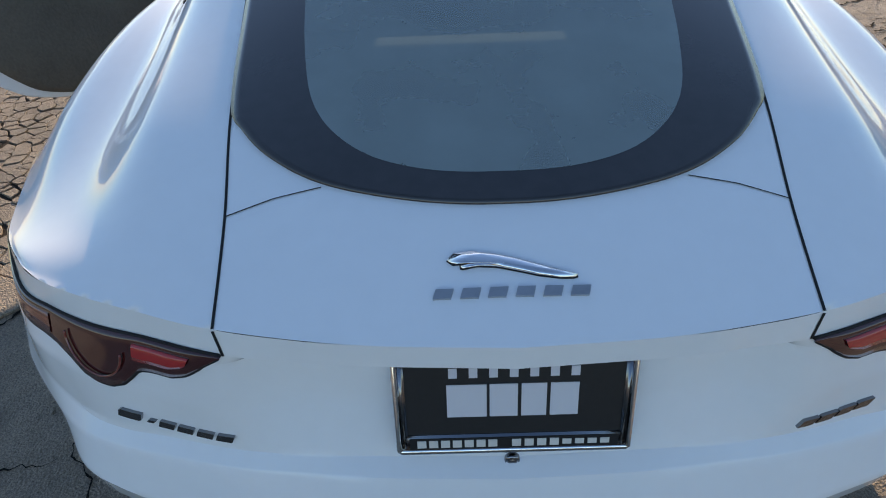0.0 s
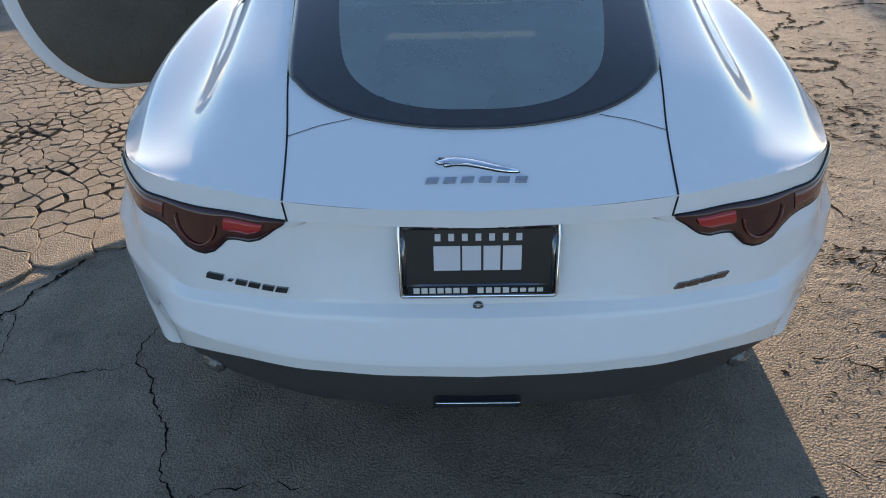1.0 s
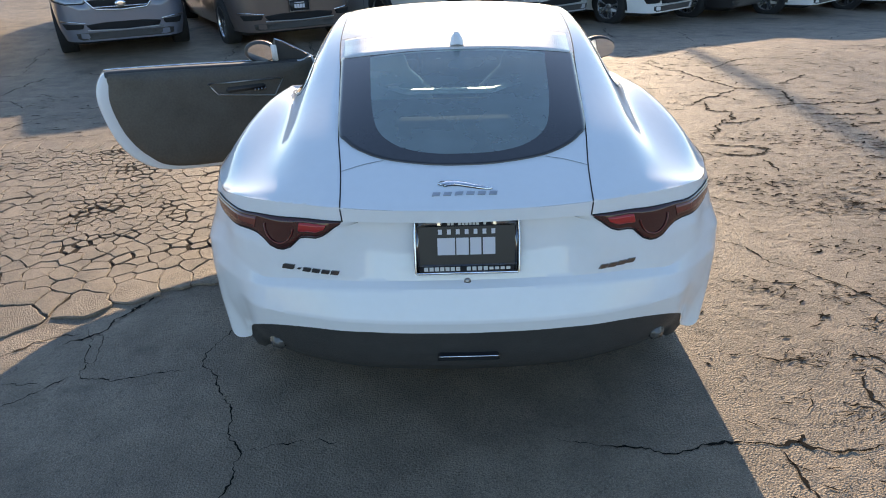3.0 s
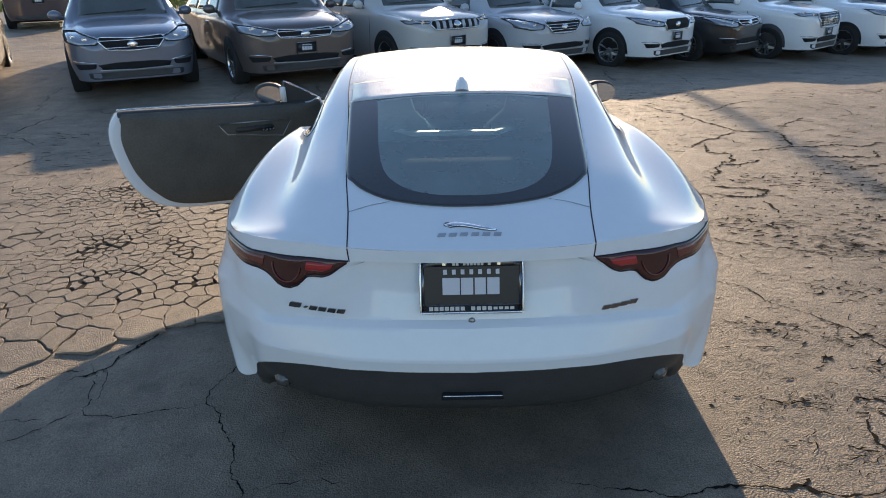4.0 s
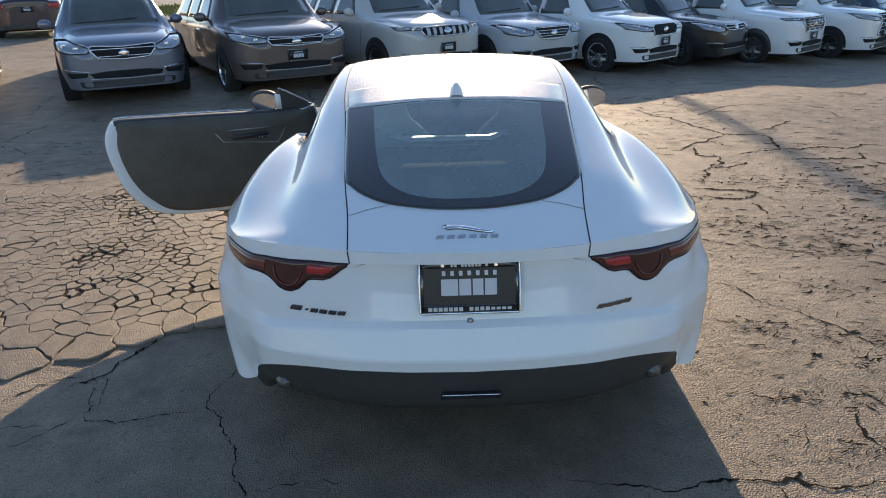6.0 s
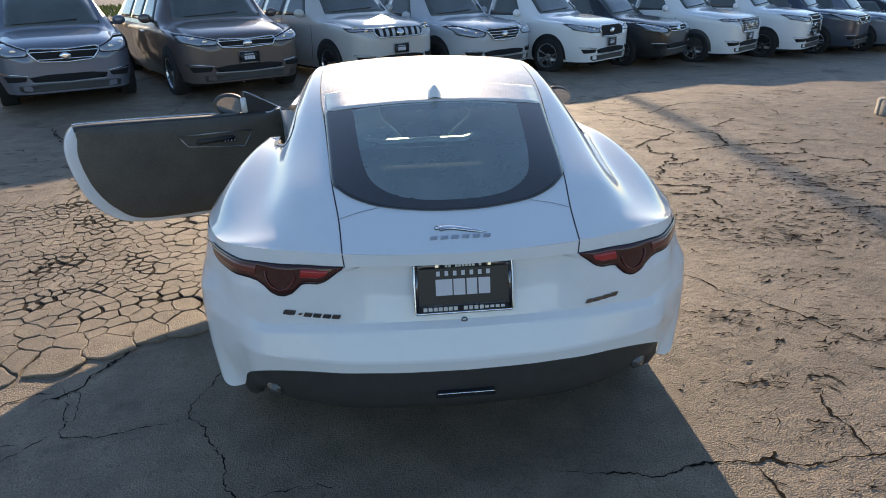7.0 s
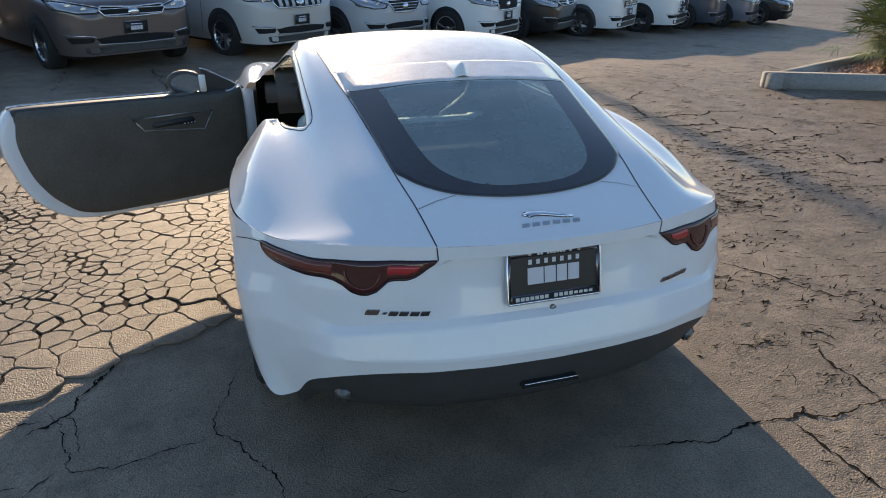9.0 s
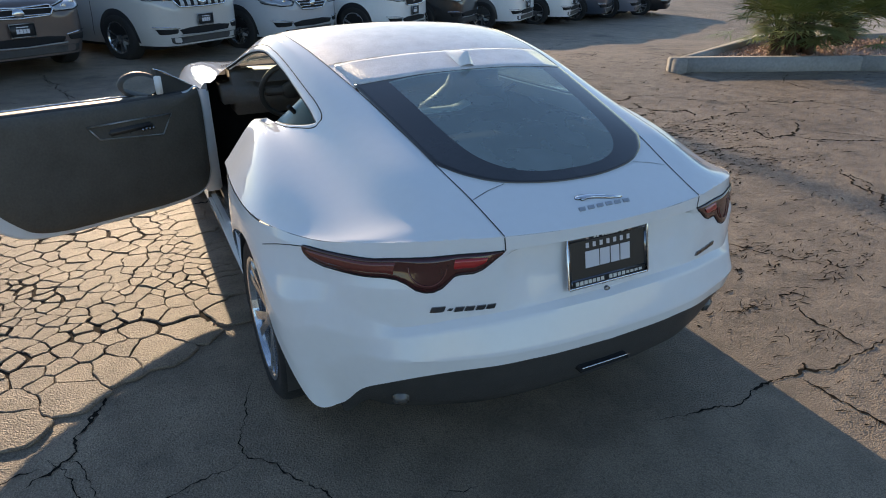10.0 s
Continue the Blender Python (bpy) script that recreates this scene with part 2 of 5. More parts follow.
UP = [LIP, DECK_REAR, DECK_FOLD, DECK_MID, GLASS_LOW, GLASS_MID, ROOF_REAR, ROOF_BACK, ROOF_TOP, ROOF_FRONT, SCREEN_MID, COWL, BONNET_MID, BONNET_FRONT, NOSE]
# lower skin: for places along the lip and the shoulder, the way down to the bottom edge
TAIL_MID = [(0, -.005, .917), (0, -.002, .877), (0, .05, .868), (0, .04, .76), (0, .014, .672), (0, -.012, .654), (0, -.05, .55), (0, -.042, .51)]
TAIL_PLATE = [(.2, .008, .917), (.2, .01, .877), (.2, .056, .868), (.2, .046, .76), (.2, .02, .672), (.2, -.004, .654), (.2, -.042, .55), (.2, -.034, .51)]
TAIL_SIDE = [(.3, .023, .917), (.3, .024, .876), (.3, .064, .866), (.3, .054, .77), (.31, .027, .671), (.31, .008, .652), (.31, -.03, .55), (.31, -.022, .51)]
TAIL_LAMP = [(.382, .042, .917), (.38, .04, .873), (.395, .043, .85), (.41, .043, .76), (.41, .042, .668), (.41, .022, .648), (.41, -.014, .55), (.41, -.006, .508)]
TAIL_BADGE = [(.5, .085, .914), (.5, .085, .868), (.51, .083, .84), (.52, .075, .76), (.52, .072, .662), (.53, .053, .640), (.53, .022, .55), (.53, .034, .5)]
TAIL_OUTER = [(.58, .118, .911), (.59, .12, .862), (.6, .12, .83), (.605, .105, .76), (.606, .098, .652), (.620, .083, .630), (.63, .058, .55), (.63, .075, .485)]
TAIL_EDGE = [(.66, .16, .906), (.67, .165, .855), (.68, .165, .82), (.69, .15, .76), (.688, .143, .64), (.700, .126, .616), (.712, .106, .548), (.72, .13, .455)]
CORNER_BACK = [(.72, .21, .897), (.744, .22, .845), (.758, .225, .81), (.772, .215, .76), (.779, .212, .67), (.79, .206, .6), (.792, .208, .53), (.778, .22, .39)]
CORNER = [(.818, .33, .87), (.826, .335, .835), (.835, .34, .8), (.846, .335, .74), (.868, .325, .68), (.891, .32, .6), (.871, .31, .45), (.823, .313, .283)]
CORNER_SIDE = [(.869, .44, .85), (.884, .44, .825), (.894, .44, .78), (.912, .44, .72), (.946, .43, .65), (.95, .42, .55), (.939, .4, .42), (.91, .364, .279)]
ARCH_BACK = [(.917, .56, .84), (.926, .55, .815), (.936, .55, .77), (.953, .545, .71), (.974, .545, .66), (.98, .54, .6), (.975, .535, .53), (.97, .53, .45)]
ARCH_RISE = [(.961, .7, .83), (.966, .7, .8), (.971, .7, .77), (.976, .7, .74), (.98, .7, .71), (.982, .7, .69), (.982, .7, .665), (.981, .7, .646)]
ARCH_TOP = [(.978, .9, .83), (.982, .9, .8), (.986, .9, .78), (.988, .9, .76), (.989, .9, .74), (.989, .9, .725), (.988, .9, .71), (.985, .9, .7)]
ARCH_FALL = [(.972, 1.15, .835), (.977, 1.15, .8), (.982, 1.15, .77), (.985, 1.15, .73), (.987, 1.15, .69), (.988, 1.15, .65), (.988, 1.15, .61), (.986, 1.15, .589)]
DOOR_BACK = [(.94, 1.4, .82), (.945, 1.4, .76), (.947, 1.4, .68), (.945, 1.4, .58), (.943, 1.4, .48), (.94, 1.38, .36), (.935, 1.32, .26), (.93, 1.3, .2)]
DOOR_MID = [(.93, 1.75, .81), (.935, 1.75, .74), (.935, 1.75, .66), (.93, 1.75, .56), (.92, 1.75, .45), (.915, 1.75, .34), (.92, 1.75, .25), (.91, 1.75, .19)]
DOOR_FORE = [(.93, 2.1, .8), (.935, 2.1, .74), (.935, 2.1, .66), (.925, 2.1, .56), (.915, 2.1, .45), (.91, 2.1, .34), (.92, 2.1, .25), (.91, 2.1, .19)]
DOOR_FRONT = [(.93, 2.5, .8), (.935, 2.5, .74), (.935, 2.5, .66), (.925, 2.5, .56), (.915, 2.5, .45), (.91, 2.5, .34), (.92, 2.5, .25), (.91, 2.5, .19)]
FENDER_BACK = [(.93, 2.9, .8), (.935, 2.9, .74), (.937, 2.9, .66), (.935, 2.9, .56), (.93, 2.9, .45), (.925, 2.9, .34), (.92, 2.9, .25), (.91, 2.9, .19)]
FENDER_ARCH = [(.945, 3.5, .78), (.95, 3.5, .76), (.955, 3.5, .74), (.957, 3.5, .73), (.957, 3.5, .72), (.956, 3.5, .71), (.955, 3.5, .7), (.953, 3.5, .69)]
FENDER_FRONT = [(.88, 3.85, .74), (.89, 3.86, .7), (.9, 3.87, .65), (.9, 3.88, .58), (.9, 3.88, .5), (.89, 3.88, .4), (.88, 3.88, .3), (.87, 3.88, .22)]
NOSE_SIDE = [(.8, 4.06, .64), (.81, 4.08, .6), (.815, 4.1, .55), (.815, 4.12, .5), (.81, 4.13, .42), (.8, 4.14, .34), (.79, 4.14, .26), (.78, 4.14, .2)]
DOWN = [TAIL_MID, TAIL_PLATE, TAIL_SIDE, TAIL_LAMP, TAIL_BADGE, TAIL_OUTER, TAIL_EDGE, CORNER_BACK, CORNER, CORNER_SIDE, ARCH_BACK, ARCH_RISE, ARCH_TOP, ARCH_FALL, DOOR_BACK, DOOR_MID, DOOR_FORE, DOOR_FRONT, FENDER_BACK, FENDER_ARCH, FENDER_FRONT, NOSE_SIDE]
NU, NC = 8, 6


def upper_skin():
    rows = [spline(r, NC) for r in UP]                       # along columns
    p = spline(np.array(rows), NU)                           # along rows: (rows, columns, 3)
    fair = np.clip((np.arange(len(p)) - 3) / 12, 0, 1)[:, None, None]
    for _ in range(36):                                      # fair the sheet along its length, the lip stays crisp
        q = p.copy()
        q[1:-1] = (p[:-2] + 2 * p[1:-1] + p[2:]) / 4
        p = p + (q - p) * fair
    return p


def lower_skin():
    keys = np.array(DOWN)
    line = spline(keys, NU)                                  # (along, 8, 3)
    steps = [0, .12, .5, .88]
    out = []
    for prof in line:
        q = []
        for a, b in zip(prof, prof[1:]):
            q += [a * (1 - s) + b * s for s in steps]
        out.append(q + [prof[-1]])
    return np.array(out), line


def skin(bm, pts, side, keep=lambda p: True, doorway=None):
    vs = {}
    n, m = pts.shape[:2]

    def v(i, j):
        if (i, j) not in vs:
            x, y, z = pts[i, j]
            vs[i, j] = bm.verts.new((x * side, y, z))
        return vs[i, j]
    for i in range(n - 1):
        for j in range(m - 1):
            if keep(pts[i:i + 2, j:j + 2].reshape(4, 3).mean(0) * (side, 1, 1)) and not (side < 0 and doorway and doorway[0] <= i < doorway[1] and j >= doorway[2]):
                q = (v(i, j), v(i, j + 1), v(i + 1, j + 1), v(i + 1, j))
                bm.faces.new(q if side > 0 else q[::-1])


def whole_bvh(*sheets):
    bm = bmesh.new()
    for s in sheets:
        for side in (-1, 1):
            skin(bm, s, side)
    bm.normal_update()
    b = BVHTree.FromBMesh(bm)
    bm.free()
    return b


def down(x, y):
    return (x, y, 3.0)


GLASS_OUT = [(0, .2), (.13, .212), (.256, .25), (.345, .31), (.40, .375), (.428, .44), (.452, .70), (.481, 1.02), (.3, .99), (0, .975)]
GLASS_IN = [(0, .252), (.12, .264), (.215, .308), (.285, .40), (.318, .55), (.338, .75), (.350, .90), (.354, .945), (.345, .962), (.18, .962), (0, .958)]


SIDE_KEYS = np.array([(.953, 1.079), (1.0, 1.098), (1.1, 1.124), (1.27, 1.157), (1.47, 1.192), (1.75, 1.222), (1.95, 1.216), (2.2, 1.178), (2.45, 1.108), (2.62, 1.03), (2.67, .985), (2.57, .962), (2.0, .966), (1.44, .992), (1.23, 1.008), (1.07, 1.034), (.965, 1.056)])
FLANK = np.array([(r[3][1], r[3][0], r[3][2], r[4][0], r[4][2]) for r in UP[3:12]])


def flank(y, z):
    """Half the width of the glasshouse's side at a place along it and a height."""
    x1, z1, x2, z2 = (float(np.interp(y, FLANK[:, 0], FLANK[:, k])) for k in (1, 2, 3, 4))
    return x1 + (z1 - z) / max(.02, z1 - z2) * (x2 - x1)


def beside(side):
    """Starts of rays that come down on the glasshouse's side from outside and above."""
    return lambda y, z: (side * (flank(y, z) + .24), y, z + .18)


def inset(poly, d):
    """A closed outline moved inwards by d."""
    t = np.roll(poly, -2, 0) - np.roll(poly, 2, 0)
    t = t / np.linalg.norm(t, axis=1, keepdims=True)
    n = np.stack([-t[:, 1], t[:, 0]], 1)
    c = poly.mean(0)
    n *= np.sign(((c - poly) * n).sum(1).mean())
    return poly + n * d


def rounded(keys, n=160):
    """A smooth closed outline through keys."""
    k = np.asarray(keys, float)
    return resample(spline(np.concatenate([k[-2:], k, k[:3]]), 8)[16:-16], n)


SIDE_OUT = rounded(SIDE_KEYS)
SLIM_BELT = np.clip((SIDE_OUT[:, 1:] - 1.02) / .06, .3, 1)       # the surround is thin along the belt
SIDE_IN = SIDE_OUT + (inset(SIDE_OUT, .020) - SIDE_OUT) * SLIM_BELT
SIDE_HOLE = SIDE_OUT
SIDE_RIM = SIDE_OUT + (inset(SIDE_OUT, -.008) - SIDE_OUT) * SLIM_BELT


def both(half):
    """An outline from its right half, that starts and ends on the middle line."""
    return np.array(list(half) + [(-x, y) for x, y in half[::-1] if x > 1e-6])


def smooth_half(half):
    """The right half of an outline, rounded but for the glass's top corners."""
    k = np.array(half)
    cut = 7 if half is GLASS_OUT else len(k) - 1
    first = spline(np.concatenate([[(-k[1][0], k[1][1])], k[:cut + 1]]), 6)[6:]
    return [tuple(q) for q in first] + [tuple(q) for q in k[cut + 1:]]


def build_coupe():
    car = thing("sports_coupe", "white two-door sports coupe with an open door and smoked tail lamps", "car")
    up, (low, low_keys) = upper_skin(), lower_skin()
    seam = 2 * NC
    lid_rows = 5 * NU + 4
    bvh_up, bvh_low = whole_bvh(up), whole_bvh(low)
    hole = inset(both(smooth_half(GLASS_OUT)), .022)
    # tailgate and roof between the seams
    bm = bmesh.new()
    for side in (-1, 1):
        skin(bm, up[:lid_rows + 1, :seam + 1], side, lambda p: not inside(p[0], p[1], hole))
    bmesh.ops.remove_doubles(bm, verts=bm.verts, dist=1e-4)
    part("tailgate", bm, WHITE, car)
    bm = bmesh.new()
    for side in (-1, 1):
        skin(bm, up[lid_rows:9 * NU + 3, :seam + 1], side)
    bmesh.ops.remove_doubles(bm, verts=bm.verts, dist=1e-4)
    part("roof_panel", bm, WHITE_DEW, car)

    # body: quarter panels, bumper, sills, bonnet
    def side_open(p):
        x, y, z = p
        if abs(x) > .5 and abs(x) < flank(y, z) + .035 and inside(y, z, SIDE_HOLE):
            return False
        return True
    bm = bmesh.new()
    for side in (-1, 1):
        skin(bm, up[:, seam:], side, side_open, (7 * NU, 10 * NU + 2, 4 * NC - seam))
        skin(bm, up[11 * NU - 1:, :seam + 1], side)
        skin(bm, low, side, side_open, (14 * NU, 17 * NU + 2, 0))
    bmesh.ops.remove_doubles(bm, verts=bm.verts, dist=2e-4)
    # the side openings' edges follow their outline
    for v in bm.verts:
        if v.is_boundary and .9 < v.co.y < 2.75 and v.co.z > .95 and abs(v.co.x) < flank(v.co.y, v.co.z) + .05:
            d = np.hypot(SIDE_OUT[:, 0] - v.co.y, SIDE_OUT[:, 1] - v.co.z)
            if d.min() < .05 and abs(v.co.x) > .54:
                side = 1 if v.co.x > 0 else -1
                v.co = drop_on(bvh_up, beside(side)(*SIDE_OUT[d.argmin()]), (-.8 * side, 0, -.6), 0)
    bmesh.ops.recalc_face_normals(bm, faces=bm.faces[:])
    for e in bm.edges:
        if len(e.link_faces) == 2 and e.link_faces[0].normal.angle(e.link_faces[1].normal, 0) > radians(32):
            e.smooth = False
    part("body", bm, WHITE, car)
    # rear window
    fr = part("window_frame", drape(bvh_up, both(smooth_half(GLASS_OUT)), down, (0, 0, -1), .006, both(smooth_half(GLASS_IN)), rings=8, n=200), BLACK_GLASS, car)
    part("rear_window", drape(bvh_up, both(smooth_half(GLASS_IN)), down, (0, 0, -1), .0065, rings=10, n=200, skirt=.0), REAR_GLASS, car)
    ws = both([(0, 2.22), (.50, 2.2), (.58, 2.5), (.66, 2.86), (0, 2.93)])
    part("windscreen", drape(bvh_up, ws, down, (0, 0, -1), .003, rings=6, n=80), CLEAR_GLASS, car)
    return car, bvh_up, bvh_low, low_keys


coupe, BV_UP, BV_LOW, LOW_KEYS = build_coupe()


def low_at(u, z):
    """A place on the lower skin: u counts along its key places, z is a height below the lip."""
    i = min(u * NU, len(LOW_KEYS) - 1.001)
    k = int(i)
    prof = LOW_KEYS[k] * (1 - (i - k)) + LOW_KEYS[k + 1] * (i - k)
    prof = prof[1:]
    j = 0
    while j < len(prof) - 2 and prof[j + 1][2] > z:
        j += 1
    s = (prof[j][2] - z) / max(1e-6, prof[j][2] - prof[j + 1][2])
    return Vector(prof[j] * (1 - s) + prof[j + 1] * s)


def off_low(p, lift, side=1):
    """p of the right half, lifted off the lower skin, on the given side of the car."""
    _, n, _, _ = BV_LOW.find_nearest(p)
    if n.y > 0.3 or n.x < -0.3:
        n = -n
    q = p + n * lift
    return Vector((q.x * side, q.y, q.z))


def low_patch(top, bottom, u0, u1, n, lift, side, rows=6, rim=.008):
    """A patch on the lower skin between two height lines (functions of u), with folded edges."""
    bm = bmesh.new()
    pts = []
    us = np.linspace(u0, u1, n)
    for r in range(rows + 1):
        pts.append([off_low(low_at(u, top(u) * (1 - r / rows) + bottom(u) * r / rows), lift, side) for u in us])
    back_top = [off_low(low_at(u, top(u)), lift - rim, side) for u in us]
    back_bot = [off_low(low_at(u, bottom(u)), lift - rim, side) for u in us]
    grid(bm, [back_top] + pts + [back_bot])
    bmesh.ops.remove_doubles(bm, verts=bm.verts, dist=1e-5)
    bmesh.ops.recalc_face_normals(bm, faces=bm.faces[:])
    return bm


def table(*pairs):
    xs, ys = zip(*pairs)
    return lambda u: float(np.interp(u, xs, ys))


LAMP_TOP = table((3, .872), (3.5, .868), (4, .866), (5, .860), (6, .855), (7, .847), (8, .838), (8.6, .834), (8.85, .830))
LAMP_LOW = table((3.0, .871), (3.2, .845), (3.4, .824), (3.6, .813), (3.9, .811), (4.1, .806), (4.25, .790), (4.45, .772), (4.75, .761), (5.0, .760), (5.3, .767), (5.6, .786), (5.9, .797), (6.3, .801), (7, .798), (8, .792), (8.5, .800), (8.75, .812), (8.85, .824))


def build_tail_lamps(car):
    for side in (-1, 1):
        lamp = part("tail_lamp", low_patch(LAMP_TOP, LAMP_LOW, 3.0, 8.85, 110, .006, side), RED_DARK, car, "smoked dark red tail lamp")
        part("reflector", low_patch(lambda u: LAMP_TOP(u) - .012, lambda u: max(LAMP_LOW(u) + .017, .826), 3.35, 4.13, 24, .0085, side, rows=3, rim=.003), RED, lamp, "bright red reflector")
        part("side_marker", low_patch(lambda u: LAMP_TOP(u) - .010, lambda u: LAMP_LOW(u) + .010, 6.0, 8.65, 40, .0075, side, rows=3, rim=.003), RED_SIDE, lamp, "dull red side marker")
        ring = [off_low(low_at(4.93 + .60 * math.cos(a), .833 + .056 * math.sin(a)), .0095, side) for a in np.linspace(-math.pi * .98, -.02, 40)]
        part("light_ring", tube(bmesh.new(), ring, .0020, 6), RED_SIDE, lamp)
        # housing rim under the lamp
        rim = [off_low(low_at(u, LAMP_LOW(u) - .003), .002, side) for u in np.linspace(3.02, 8.84, 90)]
        part("lamp_seal", tube(bmesh.new(), rim, .0026, 6), GAP, car)
        rim = [off_low(low_at(u, LAMP_TOP(u) + .001), .002, side) for u in np.linspace(3.02, 8.84, 90)]
        part("lamp_seal", tube(bmesh.new(), rim, .0024, 6), GAP, car)


RED_SIDE = mat("dull_red_lens", (0.15, 0.032, 0.024), 0.12, coat=0.6, grain=0.2, scale=120)
PLATE_BLACK = mat("plate_black", (0.02, 0.02, 0.021), 0.35, grain=0.15, scale=150)
PRINT = mat("plate_print", (0.62, 0.62, 0.66), 0.5)
FRAME_PRINT = mat("frame_print", (0.62, 0.61, 0.57), 0.4)


def build_plate(car, at, lean):
    """The dealer's plate in a chrome frame; its writing stands as bars."""
    m = Matrix.Translation(at) @ Euler((radians(90 - lean), 0, 0)).to_matrix().to_4x4()
    bm = bmesh.new()
    box(bm, (.300, .150, .003), (0, 0, 0), .001)
    bm.transform(m)
    plate = part("number_plate", bm, PLATE_BLACK, car, "black dealer plate in a chrome frame", smooth=False)

    def bar(name, x, y, w, h, material, z=.0022, t=.0012):
        b = bmesh.new()
        box(b, (w, h, t), (0, 0, 0))
        b.transform(m @ Matrix.Translation((x, y, z)))
        part(name, b, material, plate, smooth=False)
    rim = [(-.157, -.086), (.157, -.086), (.160, -.083), (.160, .081), (.157, .084), (-.157, .084), (-.160, .081), (-.160, -.083)]
    ring = [m @ Vector((x, y, .004)) for x, y in rim]
    part("plate_frame", tube(bmesh.new(), ring, .0042, 8, True), CHROME, plate)
    bm = bmesh.new()
    for x in (-.1525, .1525):
        box(bm, (.010, .162, .006), (x, -.001, .002), .002)
    box(bm, (.31, .019, .006), (0, .0725, .002), .002)
    box(bm, (.31, .026, .006), (0, -.071, .002), .002)
    bm.transform(m)
    part("frame_band", bm, DARK_CHROME, plate)
    bar("band_inlay", 0, -.071, .290, .019, GAP, .0056)
    bar("band_inlay", 0, .0725, .150, .014, GAP, .0056)
    bottom_line = [-.128 + .0165 * k for k in range(7)] + [.004 + .0175 * k for k in range(8)]
    for x in bottom_line:
        bar("frame_lettering", x, -.071, .0125, .0125 if x < .07 else .009, FRAME_PRINT, .0064)
    for k in range(11):
        if k not in (2, 9):
            bar("frame_lettering", -.055 + k * .011, .0725, .0082, .0095, FRAME_PRINT, .0064)
    for x in (-.085, .085):
        bar("frame_stud", x, .0725, .010, .010, CHROME, .0056)
    for k in range(7):
        bar("print_bar", -.082 + k * .0272, .046, .0115, .0155, PRINT)
    for x, w in ((-.064, .054), (-.014, .038), (.027, .034), (.068, .038)):
        bar("print_bar", x, .000, w, .054, PRINT)


def badge_bars(car, name, label, places, way, to3, bvh, depth, material, shear):
    """A row of raised bars on the skin in place of lettering."""
    row = None
    for x, z, w, h in places:
        poly = [(x - w / 2, z - h / 2), (x + w / 2, z - h / 2), (x + w / 2 + shear, z + h / 2), (x - w / 2 + shear, z + h / 2)]
        bm = drape(bvh, poly, to3, way, depth, rings=2, n=16, skirt=depth + .002)
        ob = part(name if row is None else "badge_bar", bm, material, car if row is None else row, label if row is None else "", smooth=False)
        row = row or ob


def back(x, z):
    return (x, -2.0, z)


def build_badges(car):
    badge_bars(car, "maker_badge", "bright metal badge bars", [(-.092 + j * .0345, .066, .023, .013) for j in range(6)], (0, 0, -1), down, BV_UP, .004, STEEL, .004)
    # leaping emblem as one plain tapered shape
    spine = np.array([(-.078, .196), (-.070, .206), (-.045, .208), (-.02, .204), (.01, .196), (.04, .186), (.07, .176), (.088, .171), (.086, .167), (.065, .167), (.04, .171), (.012, .178), (-.015, .185), (-.04, .187), (-.06, .183), (-.062, .188), (-.05, .193), (-.07, .190)])
    spine = spine - (.006, .083)
    part("emblem_edge", tube(bmesh.new(), [drop_on(BV_UP, down(*q), (0, 0, -1), .001) for q in resample(spine, 80)], .0016, 5, True), GAP, car)
    part("emblem", drape(BV_UP, spine, down, (0, 0, -1), .004, rings=3, n=60, skirt=.006, bulge=.003), CHROME, car, "chrome emblem")
    z0 = .696
    badge_bars(car, "model_badge", "dark chrome badge bars", [(-.577, z0 + .004, .040, .017), (-.541, z0 + .001, .012, .006), (-.515, z0, .026, .014), (-.484, z0, .026, .014), (-.452, z0, .026, .014), (-.421, z0, .026, .014)], (0, 1, 0), back, BV_LOW, .005, DARK_CHROME, .006)
    badge_bars(car, "engine_badge", "dark chrome badge bars", [(.428, z0 - .004, .024, .014), (.458, z0 - .003, .026, .014), (.489, z0 - .001, .026, .014), (.520, z0 + .001, .026, .014)], (0, 1, 0), back, BV_LOW, .005, DARK_CHROME, .008)
    lock = bmesh.new()
    lathe(lock, [(0, .006), (.006, .006), (.0075, .004), (.010, .005), (.0115, .002), (.0115, -.01)], Matrix.Translation((0, .012, .668)) @ Euler((radians(90), 0, 0)).to_matrix().to_4x4(), 24)
    part("lock", lock, DARK_CHROME, car)


